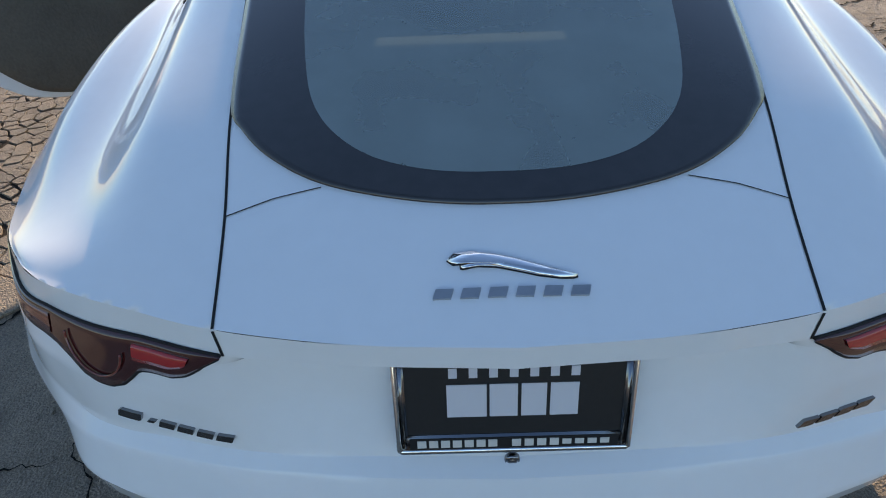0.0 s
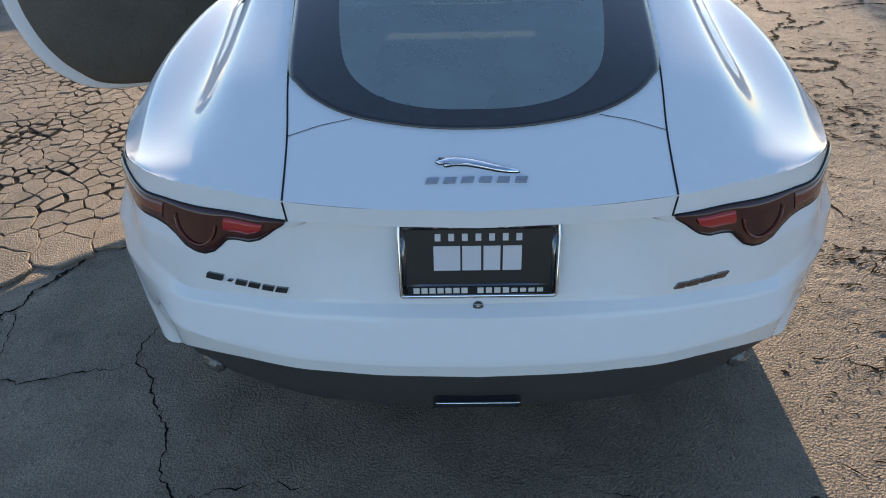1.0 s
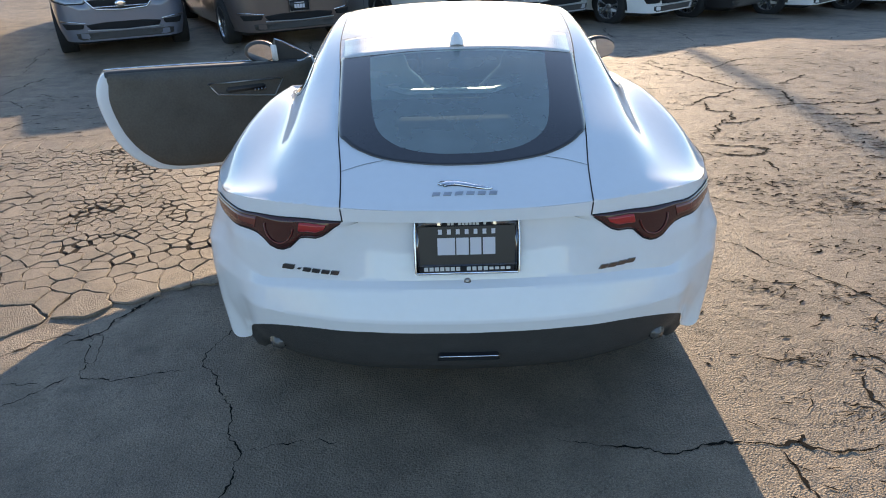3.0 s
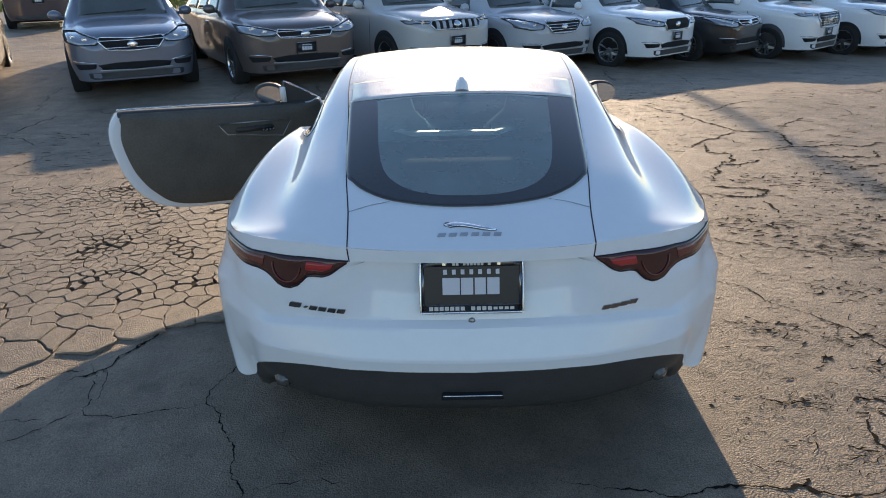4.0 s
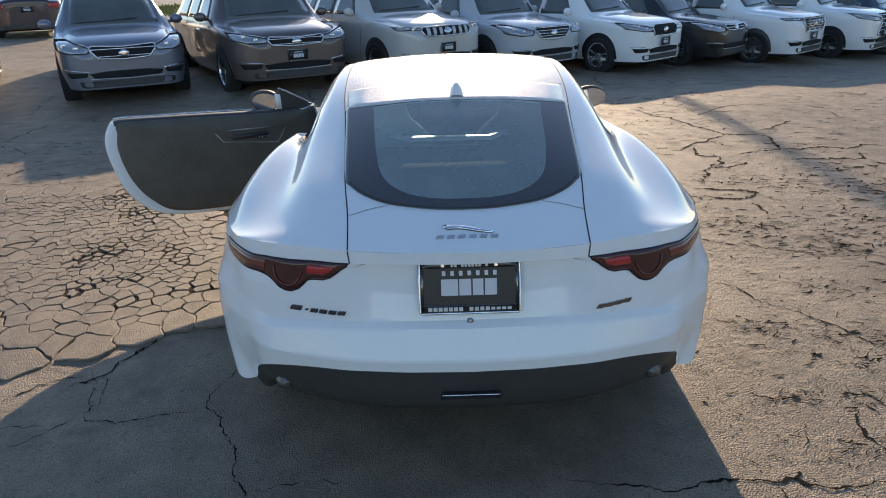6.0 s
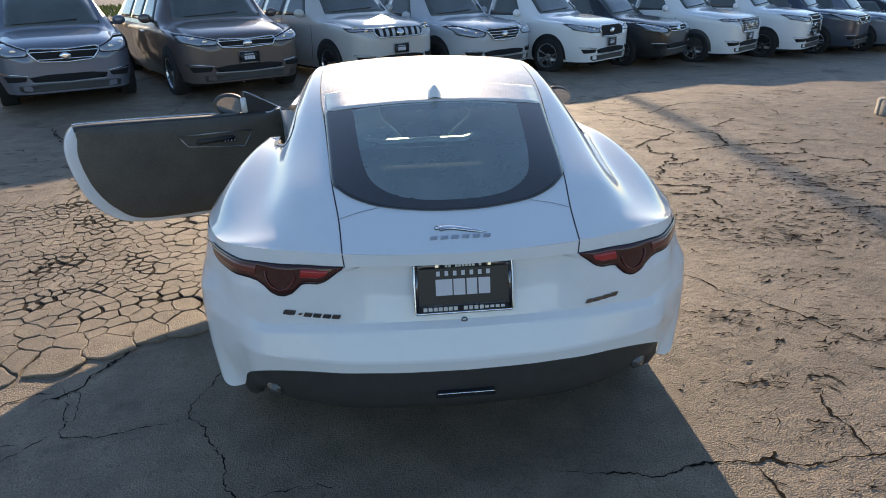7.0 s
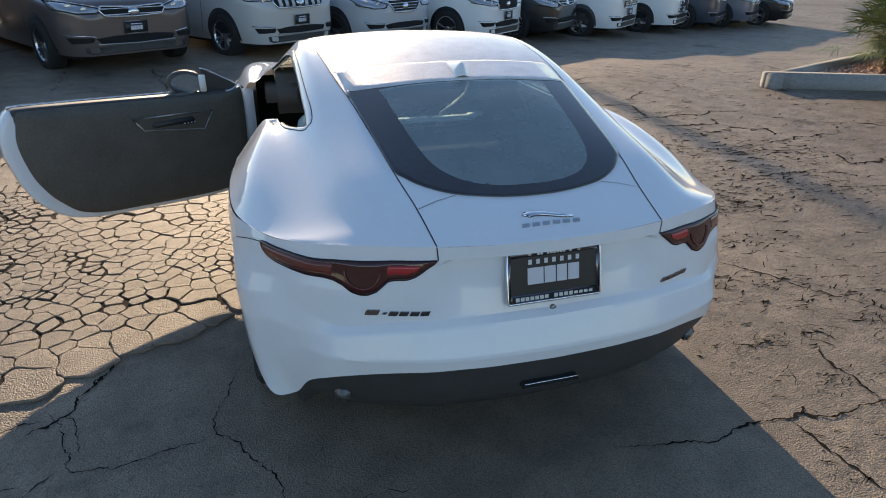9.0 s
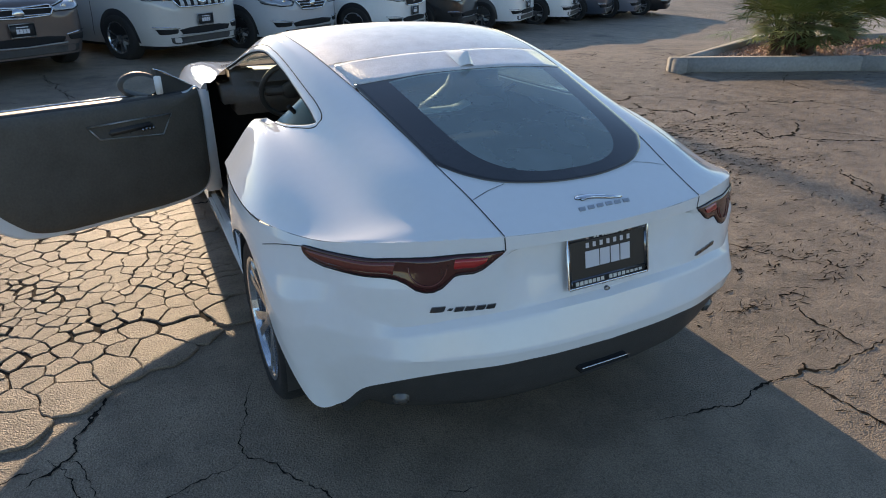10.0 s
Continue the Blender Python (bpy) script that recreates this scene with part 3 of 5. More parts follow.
def build_seams(car):
    seam = [(r[2][0], r[2][1]) for r in UP[:10]]
    for side in (-1, 1):
        line = [(x * side, y) for x, y in spline(np.array(seam), 6)]
        part("shut_line", ribbon(BV_UP, line, down, (0, 0, -1), .0012, .0040, 120), GAP, car)
        part("shut_line", ribbon(BV_LOW, [(.382 * side, .915), (.378 * side, .872)], back, (0, 1, 0), .0012, .004, 8), GAP, car)
        part("shut_line", ribbon(BV_UP, [(.399 * side, .212), (.33 * side, .235), (.262 * side, .247)], down, (0, 0, -1), .001, .0028, 24), GAP, car)
        ends = [off_low(low_at(u, z), .001, side) for u, z in ((8.84, .828), (9.4, .815), (10.0, .795), (10.6, .765))]
        bm = bmesh.new()
        tube(bm, ends, .0016, 5)
        part("shut_line", bm, GAP, car)
    line = spline(np.array([(-.505, 1.245), (-.3, 1.212), (0, 1.195), (.3, 1.212), (.505, 1.245)]), 8)
    part("shut_line", ribbon(BV_UP, line, down, (0, 0, -1), .0015, .006, 60), GAP, car)
    # roof spoiler over the glass
    sp = [(-.488, 1.225), (-.3, 1.203), (0, 1.187), (.3, 1.203), (.488, 1.225), (.468, .998), (.3, .972), (0, .962), (-.3, .972), (-.468, .998)]
    bm = drape(BV_UP, sp, down, (0, 0, -1), .003, rings=6, n=120, skirt=.012)
    for v in bm.verts:
        v.co.z += .007 * max(0, min(1, (1.18 - v.co.y) / .20))
    part("roof_spoiler", bm, WHITE_DEW, car)
    fin = bmesh.new()
    rows = []
    for s in np.linspace(0, 1, 9):
        y = .985 + .17 * s
        h = .060 * (1 - s) ** .8 * min(1, (s + .02) * 9)
        w = .030 * (1 - .35 * s)
        base = drop_on(BV_UP, (0, y, 3), (0, 0, -1), .008).z
        rows.append([Vector((w * math.sin(a) * (1 if abs(math.sin(a)) > .9 else .75), y - .02 * (math.cos(a) if math.cos(a) > 0 else 0), base + max(.004, h) * max(0, math.cos(a)))) for a in np.linspace(-math.pi / 2, math.pi / 2, 9)])
    grid(fin, rows)
    bmesh.ops.recalc_face_normals(fin, faces=fin.faces[:])
    part("roof_antenna", fin, WHITE, car, "white shark-fin antenna")


def tyre_and_rim(parent, m, r, width, rim_r, spokes=10, name="wheel", tint=None):
    """A wheel whose outer face looks along the local +z of m."""
    bm = bmesh.new()
    h = width / 2
    lathe(bm, [(rim_r, -h), (r - .03, -h), (r - .006, -h + .02), (r, -h + .04), (r, h - .04), (r - .006, h - .02), (r - .03, h - .002), (rim_r + .012, h - .004), (rim_r, h - .012)], m)
    bmesh.ops.recalc_face_normals(bm, faces=bm.faces[:])
    wheel = part(name, bm, TYRE, parent, "black tyre on a silver alloy rim")
    bm = bmesh.new()
    lathe(bm, [(rim_r + .004, h - .004), (rim_r - .012, h - .006), (rim_r - .022, h - .03), (rim_r - .03, -h)], m)
    lathe(bm, [(0, h - .028), (.03, h - .028), (.062, h - .034), (.07, h - .06)], m, 24)
    for k in range(spokes):
        a = 2 * math.pi * k / spokes + (.13 if k % 2 else -.13)
        p = [(.05, -.016, h - .035), (.05, .016, h - .035), (rim_r - .012, .020, h - .012), (rim_r - .012, -.020, h - .012)]
        q = [(x, y, z - .03) for x, y, z in p]
        rot = m @ Matrix.Rotation(a, 4, "Z")
        vs = [bm.verts.new(rot @ Vector(c)) for c in p + q]
        for f in ((0, 1, 2, 3), (0, 4, 5, 1), (2, 6, 7, 3), (1, 5, 6, 2), (3, 7, 4, 0)):
            bm.faces.new([vs[i] for i in f])
    bmesh.ops.recalc_face_normals(bm, faces=bm.faces[:])
    part("rim", bm, RIM if tint is None else tint, wheel, smooth=False)
    bm = bmesh.new()
    lathe(bm, [(0, -.02), (rim_r - .03, -.02)], m, 24)
    lathe(bm, [(0, .0), (rim_r * .72, .0), (rim_r * .72, -.02)], m, 24)
    part("brake_disc", bm, STEEL_DARK, wheel)
    return wheel


RIM = mat("silver_alloy", (0.62, 0.64, 0.67), 0.22, metal=0.9, grain=0.06, scale=40)
RIM_DARK = mat("grey_alloy", (0.2, 0.2, 0.21), 0.3, metal=0.9, grain=0.08, scale=40)
STEEL_DARK = mat("brake_iron", (0.10, 0.095, 0.09), 0.5, metal=0.8, grain=0.3, scale=80)


def build_running_gear(car):
    for side in (-1, 1):
        for y, r in ((.885, .335), (3.50, .33)):
            m = Matrix.Translation((side * .835, y, r)) @ Matrix.Rotation(radians(90 * side), 4, "Y")
            tyre_and_rim(car, m, r, .255, .245, 10)
            bm = bmesh.new()
            arc = [(y + .372 * math.cos(a), .345 + .372 * math.sin(a)) for a in np.linspace(-.35, math.pi + .35, 24)]
            grid(bm, [[Vector((side * x, a, b)) for a, b in arc] for x in (.60, .955)])
            part("wheel_arch", bm, PLASTIC, car)
    # flat floor pan, then the rear valance that rises to the bumper's edge
    bm = bmesh.new()
    box(bm, (1.18, 3.5, .30), (0, 2.3, .30), .03)
    box(bm, (1.74, 1.75, .12), (0, 2.18, .24), .03)
    part("floor_pan", bm, PLASTIC, car)
    edge = []
    for u in np.linspace(0, 8.0, 50):
        i = min(u * NU, len(LOW_KEYS) - 1.001)
        k = int(i)
        edge.append(LOW_KEYS[k][-1] * (1 - i + k) + LOW_KEYS[k + 1][-1] * (i - k))
    edge = np.array([(-x, y, z) for x, y, z in edge[:0:-1]] + [tuple(e) for e in edge])
    rows = []
    for s, dy, fall, z in ((0, .004, -.004, 9), (.2, .012, .02, 9), (.45, .03, .06, .42), (.7, .06, .10, .345), (.85, .12, .15, .28), (1, .45, .2, .2)):
        rows.append([Vector((x * (1 - .04 * s), y + dy, max(.2, min(ez - fall, z)))) for x, y, ez in edge])
    bm = bmesh.new()
    grid(bm, rows)
    bmesh.ops.recalc_face_normals(bm, faces=bm.faces[:])
    part("rear_valance", bm, PLASTIC, car, "black plastic rear valance")
    bm = bmesh.new()
    o = [(-.103, .394), (.103, .394), (.098, .412), (-.098, .412)]
    i = [(-.097, .397), (.097, .397), (.091, .408), (-.091, .408)]
    ro, ri = resample(o, 40), resample(i, 40)
    vs = [[bm.verts.new((x, y, z)) for x, z in ring] for ring, y in ((ro, .16), (ro, -.028), (ri, -.030), (ri, .15))]
    for a, b in zip(vs, vs[1:]):
        for k in range(40):
            bm.faces.new((a[k], a[(k + 1) % 40], b[(k + 1) % 40], b[k]))
    bmesh.ops.recalc_face_normals(bm, faces=bm.faces[:])
    tip = part("exhaust_tip", bm, GAP, car, "black centre exhaust tip")
    part("exhaust_lip", tube(bmesh.new(), [(-.098, -.029, .411), (-.085, -.031, .4125), (.085, -.031, .4125), (.098, -.029, .411)], .0026, 6), CHROME, tip)
    for side in (-1, 1):
        bm = bmesh.new()
        box(bm, (.052, .03, .05), (0, 0, 0), .008, Matrix.Translation((side * .672, .155, .362)) @ Euler((radians(14), 0, radians(side * 24))).to_matrix().to_4x4())
        part("fog_lens", bm, FOG, car, "pale rear fog lens")

FOG = mat("fog_lens", (0.09, 0.085, 0.08), 0.15, coat=0.5, grain=0.1, scale=200)


def build_door(car):
    """The open door: a white shell, dark trim, handle bezel and mirror, in its own plane."""
    hinge, turn = Vector((-.905, 2.55, 0)), math.atan2(1.98 - 2.55, -1.98 + .90)
    m = Matrix.Translation(hinge) @ Matrix.Rotation(turn, 4, "Z")      # local x runs from the hinge to the door's end, y to the cabin's side
    out = [(.0, .45), (.02, .40), (.06, .350), (.15, .322), (.35, .318), (.65, .335), (.88, .350), (1.02, .372), (1.11, .41), (1.195, .492), (1.252, .60), (1.285, .74), (1.293, .842), (1.272, .922), (1.222, .978), (1.16, .978), (.8, .962), (.45, .942), (.1, .93), (.0, .92)]
    ring = resample(spline(np.array(out + out[:1]), 6)[:-1], 120)
    mid = np.array([.62, .64])
    bm = bmesh.new()
    vs = []
    for s, y in ((.965, -.065), (.99, -.058), (1, -.045), (1, .035), (.99, .052), (.965, .055)):
        vs.append([bm.verts.new(m @ Vector((mid[0] + (x - mid[0]) * s, y, mid[1] + (z - mid[1]) * s))) for x, z in ring])
    for a, b in zip(vs, vs[1:]):
        for k in range(120):
            bm.faces.new((a[k], a[(k + 1) % 120], b[(k + 1) % 120], b[k]))
    bm.faces.new(vs[0])
    bm.faces.new(vs[-1])
    bmesh.ops.recalc_face_normals(bm, faces=bm.faces[:])
    for f in bm.faces:
        f.smooth = True
    door = part("open_door", bm, WHITE, car, "white door swung wide open")
    # dark trim that nearly fills the inner face
    bm = bmesh.new()
    vs = []
    for s, y in ((1, .050), (1, .064), (.985, .078), (.90, .092), (.6, .098), (.25, .10)):
        row = []
        for x, z in ring:
            # the white shell shows in a broad band at the free end and a thin one below
            x1 = x - .062 * min(1, max(0, (x - .85) / .3)) * min(1, max(.12, (1.0 - z) / .09)) + .02 * max(0, 1 - x / .1)
            z1 = z + .026 * min(1, max(0, (.75 - z) / .2)) - .004 * min(1, max(0, (z - .85) / .05))
            row.append(bm.verts.new(m @ Vector((mid[0] + (x1 - mid[0]) * s, y, mid[1] + (z1 - mid[1]) * (s if z < .8 else s * .5 + .5)))))
        vs.append(row)
    for a, b in zip(vs, vs[1:]):
        for k in range(120):
            bm.faces.new((a[k], a[(k + 1) % 120], b[(k + 1) % 120], b[k]))
    bm.faces.new(vs[-1])
    bmesh.ops.recalc_face_normals(bm, faces=bm.faces[:])
    part("door_trim", bm, TRIM, door, "dark brown-black leather door trim")
    # bezel round the inner handle
    bez = np.array([(.690, .862), (.234, .847), (.300, .747), (.639, .792)])
    pts = [m @ Vector((x, .108, z)) for x, z in spline(np.array([*bez, bez[0]]), 1)[:-1]]
    part("handle_bezel", tube(bmesh.new(), [p for k in range(4) for p in (pts[k], pts[k].lerp(pts[(k + 1) % 4], 0.5))], .0042, 6, True), STEEL, door, "brushed metal bezel")
    bm = bmesh.new()
    box(bm, (.24, .022, .034), (.47, .104, .812), .010, m)
    part("inner_handle", bm, LEATHER, door)
    bm = bmesh.new()
    for k in range(4):
        box(bm, (.012, .012, .016), (.36 + .02 * k, .128, .80), .003, m)
    part("seat_buttons", bm, DARK_CHROME, door)
    part("waist_strip", tube(bmesh.new(), [m @ Vector((x, -.02 + .0 * x, z + .004)) for x, z in ((.20, .936), (.45, .947), (.8, .967), (1.16, .983), (1.222, .982))], .0055, 6), CHROME, door)
    bm = bmesh.new()
    top = [(.12, .932), (.45, .944), (.8, .964), (1.10, .979), (1.205, .981), (1.225, .976)]
    grid(bm, [[m @ Vector((x, y, z + dz)) for x, z in top] for y, dz in ((.070, -.02), (.066, -.002), (.055, .005), (-.012, .005), (-.016, -.004))])
    bmesh.ops.recalc_face_normals(bm, faces=bm.faces[:])
    part("waist_seal", bm, PLASTIC, door, "black window seal along the door's top")
    # mirror on its sail
    bm = bmesh.new()
    vs = [bm.verts.new(m @ Vector(c)) for c in ((-.02, .03, .925), (.25, .03, .94), (.235, .03, 1.068), (-.02, -.01, .925), (.25, -.01, .94), (.235, -.01, 1.068))]
    for f in ((0, 1, 2), (3, 5, 4), (0, 3, 4, 1), (1, 4, 5, 2), (2, 5, 3, 0)):
        bm.faces.new([vs[i] for i in f])
    part("mirror_sail", bm, PLASTIC, door, smooth=False)
    part("sail_edge", tube(bmesh.new(), [m @ Vector(c) for c in ((.235, .012, 1.070), (.19, .012, 1.052), (.10, .012, .998), (-.015, .012, .932))], .0045, 6), CHROME, door)
    mirror(car, m @ Matrix.Translation((.325, -.005, 1.0)) @ Matrix.Rotation(radians(-32), 4, 'Z') @ Matrix.Rotation(radians(-7), 4, 'X'), True, door)
    return door


def mirror(car, m, cheek, parent):
    """A door mirror: rounded housing, pale end, mirror glass towards way."""
    bm = bmesh.new()
    ball(bm, (.205, .13, .135), m)
    for v in bm.verts:
        c = m.inverted() @ v.co
        if c.y > .03:
            c.y = .03
        v.co = m @ c
    house = part("mirror_housing", bm, PLASTIC, parent, "black mirror housing")
    bm = bmesh.new()
    ring = [(.085 * math.cos(a), .054 * math.sin(a)) for a in np.linspace(0, 2 * math.pi, 32, endpoint=False)]
    vs = [bm.verts.new(m @ Vector((x - .012, .0315, z))) for x, z in ring]
    bm.faces.new(vs)
    part("mirror_glass", bm, MIRROR, house, smooth=False)
    if cheek:
        bm = bmesh.new()
        box(bm, (.036, .012, .098), (-.098, .033, .000), .004, m)
        part("mirror_cheek", bm, WHITE, house)


MIRROR = mat("mirror", (0.85, 0.86, 0.87), 0.02, metal=1.0)


def build_side_windows(car):
    for side in (-1, 1):
        to3, way = beside(side), (-.8 * side, 0, -.6)
        keep = [k for k in range(160) if side > 0 or not (SIDE_OUT[k][1] < 1.02 and SIDE_OUT[k][0] > 1.30)]
        first = next((n for n, k in enumerate(keep) if (k - keep[n - 1]) % 160 != 1), 0)
        keep = keep[first:] + keep[:first] + ([keep[first]] if side > 0 else [])
        bm = bmesh.new()
        rows = [[drop_on(BV_UP, to3(*(SIDE_RIM[k] * (1 - s) + SIDE_IN[k] * s)), way, lift) for k in keep] for s, lift in ((0, .0003), (.1, .0022), (.4, .003), (.7, .003), (.95, .002), (1, -.001), (1.0, -.02))]
        grid(bm, rows)
        bmesh.ops.recalc_face_normals(bm, faces=bm.faces[:])
        part("window_surround", bm, WHITE, car)
        part("window_seal", tube(bmesh.new(), [drop_on(BV_UP, to3(*SIDE_RIM[k]), way, .0005) for k in keep], .0022, 6), GAP, car)
        part("window_seal", tube(bmesh.new(), [drop_on(BV_UP, to3(*SIDE_IN[k]), way, -.006) for k in keep], .006, 6), GAP, car)
    part("side_window", drape(BV_UP, SIDE_IN, beside(1), (-.8, 0, -.6), -.002, rings=4, n=80, skirt=.0), SIDE_GLASS, car)
    m = Matrix.Translation((.885, 2.30, .985)) @ Matrix.Rotation(radians(176), 4, "Z")
    bm = bmesh.new()
    box(bm, (.12, .03, .02), (.84, 2.33, .955), .008)
    arm = part("mirror_arm", bm, PLASTIC, car)
    mirror(car, m, False, arm)


SIDE_GLASS = glass("side_glass", (0.6, 0.8, 0.76), 0.0, 0.7)


def build_cabin(car):
    bm = bmesh.new()
    box(bm, (1.36, .80, .04), (0, .72, .885), .015)
    box(bm, (1.30, .04, .42), (0, 1.495, .68), .01)
    box(bm, (1.30, .34, .03), (0, 1.27, .80), .01)
    part("luggage_cover", bm, CARPET, car)
    bm = bmesh.new()
    box(bm, (1.50, 1.7, .04), (0, 1.95, .33), .01)
    box(bm, (.05, 1.5, .50), (.84, 2.0, .62), .02)
    part("cabin_floor", bm, CARPET, car)
    part("firewall", box(bmesh.new(), (1.60, .05, .68), (0, 2.84, .60), .01), CARPET, car)
    bm = bmesh.new()
    box(bm, (1.50, .42, .24), (0, 2.72, .865), .07)
    box(bm, (.46, .26, .10), (-.38, 2.60, .95), .045)
    part("dashboard", bm, DASH, car, "dark dashboard lit by the low sun")
    bm = bmesh.new()
    box(bm, (.24, 1.3, .22), (0, 1.95, .52), .05)
    part("centre_console", bm, LEATHER, car)
    for x in (-.38, .38):
        bm = bmesh.new()
        box(bm, (.50, .52, .16), (x, 1.98, .52), .06)
        cover = SEAT_COVER if x < 0 else LEATHER
        seat = part("seat", bm, cover, car, "sports seat under a pale cover" if x < 0 else "black leather sports seat")
        # one-piece backrest that narrows to the head, with side bolsters
        rows = []
        for z, w, y, d in ((.54, .50, 1.80, .15), (.64, .54, 1.77, .17), (.78, .54, 1.72, .17), (.90, .50, 1.67, .15), (.97, .40, 1.64, .12), (1.02, .30, 1.62, .10), (1.08, .27, 1.60, .09), (1.115, .22, 1.59, .06)):
            rows.append([Vector((x + w / 2 * math.copysign(abs(math.cos(a)) ** .5, math.cos(a)), y + (d / 2) * math.copysign(abs(math.sin(a)) ** .6, math.sin(a)) + (.05 * abs(math.cos(a)) ** 3 if math.sin(a) > 0 and z < .95 else 0), z)) for a in np.linspace(0, 2 * math.pi, 33)])
        bm = bmesh.new()
        vs = grid(bm, rows)
        bm.faces.new(vs[-1][:-1])
        bmesh.ops.remove_doubles(bm, verts=bm.verts, dist=1e-4)
        bmesh.ops.recalc_face_normals(bm, faces=bm.faces[:])
        part("backrest", bm, cover, seat)
        part("belt", tube(bmesh.new(), [(x - .20 * (1 if x < 0 else -1) * 1.15, 1.56, 1.0), (x - .10 * (1 if x < 0 else -1), 1.74, .86), (x + .12 * (1 if x < 0 else -1), 1.90, .64)], .011, 5), GAP, seat)
    bm = bmesh.new()
    m = Matrix.Translation((-.38, 2.42, .90)) @ Matrix.Rotation(radians(-66), 4, "X")
    tube(bm, [m @ Vector((.18 * math.cos(a), .18 * math.sin(a), 0)) for a in np.linspace(0, 2 * math.pi, 32, endpoint=False)], .016, 8, True)
    box(bm, (.32, .05, .03), (0, 0, 0), .01, m)
    ball(bm, (.13, .12, .05), m)
    part("steering_wheel", bm, LEATHER, car)
    bm = bmesh.new()
    line = [(-.330, .974), (-.318, .973), (-.250, .951), (-.235, .949), (.175, .947), (.190, .949), (.243, .968), (.252, .970)]
    grid(bm, [[Vector((x, 1.43 + dy, z + dz)) for x, z in line] for dy, dz in ((-.03, -.012), (-.034, -.004), (-.030, .006), (.04, .002), (.044, -.004), (.04, -.012), (-.03, -.012))])
    bmesh.ops.recalc_face_normals(bm, faces=bm.faces[:])
    part("cross_brace", bm, BRACE, car, "pale metal brace behind the seats")
    # jambs of the open doorway
    bm = bmesh.new()
    box(bm, (.10, .035, .62), (-.875, 2.61, .60), .012)
    part("hinge_pillar", bm, WHITE, car)
    for z in (.70, .42):
        part("door_hinge", box(bmesh.new(), (.03, .03, .045), (-.905, 2.58, z), .008), STEEL_DARK, car)
    bm = bmesh.new()
    box(bm, (.14, 1.2, .07), (-.85, 2.03, .235), .02)
    part("sill", bm, WHITE, car)
    bm = bmesh.new()
    box(bm, (.22, .05, .58), (-.76, 1.37, .58), .015)
    part("lock_pillar", bm, WHITE, car)
    bm = bmesh.new()
    box(bm, (.05, .03, .05), (-.86, 1.42, .66), .008)
    part("lock_striker", bm, STEEL, car)
    bm = bmesh.new()
    box(bm, (.84, .80, .02), (0, 1.72, 1.222), .008)
    part("headliner", bm, CARPET, car)
    bm = bmesh.new()
    box(bm, (.17, .03, .06), (0, 2.28, 1.20), .012)
    part("rear_view_mirror", bm, PLASTIC, car)


CARPET = mat("black_carpet", (0.010, 0.010, 0.010), 0.95, grain=0.3, scale=200, bump=0.3, spec=0.05)
SEAT_COVER = mat("pale_seat_cover", (0.30, 0.42, 0.44), 0.25, grain=0.2, scale=8, bump=0.2)
DASH = mat("dash_leather", (0.10, 0.09, 0.08), 0.55, grain=0.2, scale=120, bump=0.2)
BRACE = mat("brace_paint", (0.88, 0.90, 0.86), 0.35, grain=0.05, scale=60)

build_tail_lamps(coupe)
build_plate(coupe, (0, .026, .786), 12)
build_badges(coupe)
build_seams(coupe)
build_running_gear(coupe)
build_door(coupe)
build_side_windows(coupe)
build_cabin(coupe)


# ---- lie of the lot ----
def lie(x, y):
    """Height of the ground: level round the coupe, with a fall across it under the far row."""
    s = min(1, max(0, (y - 6) / 5))
    return -.034 * min(24, max(-12, x)) * s * s * (3 - 2 * s)


# ---- the row of parked cars ----
def paint(name, c):
    return mat(name, c, 0.3, metal=0.25 if max(c) < .5 else 0.0, coat=1.0, grain=0.03, scale=20)


GREY_BLUE = paint("slate_paint", (0.17, 0.185, 0.23))
BRONZE = paint("dark_bronze_paint", (0.12, 0.095, 0.088))
SILVER = paint("silver_paint", (0.46, 0.48, 0.51))
CHAMPAGNE = paint("champagne_paint", (0.52, 0.51, 0.49))
BLACK_PAINT = paint("black_paint", (0.016, 0.016, 0.018))
PEARL = paint("pearl_paint", (0.82, 0.82, 0.82))
NAVY = paint("navy_paint", (0.045, 0.06, 0.09))
TAN = paint("tan_paint", (0.30, 0.25, 0.18))
MAROON = paint("maroon_paint", (0.045, 0.03, 0.04))
LENS = mat("headlamp_lens", (0.35, 0.38, 0.42), 0.08, coat=1.0, metal=0.4, grain=0.3, scale=40)
CAR_GLASS = mat("dark_car_glass", (0.085, 0.095, 0.088), 0.04, spec=0.8, coat=0.5, grain=0.3, scale=3)
AMBER = mat("amber_lens", (0.6, 0.2, 0.03), 0.2)


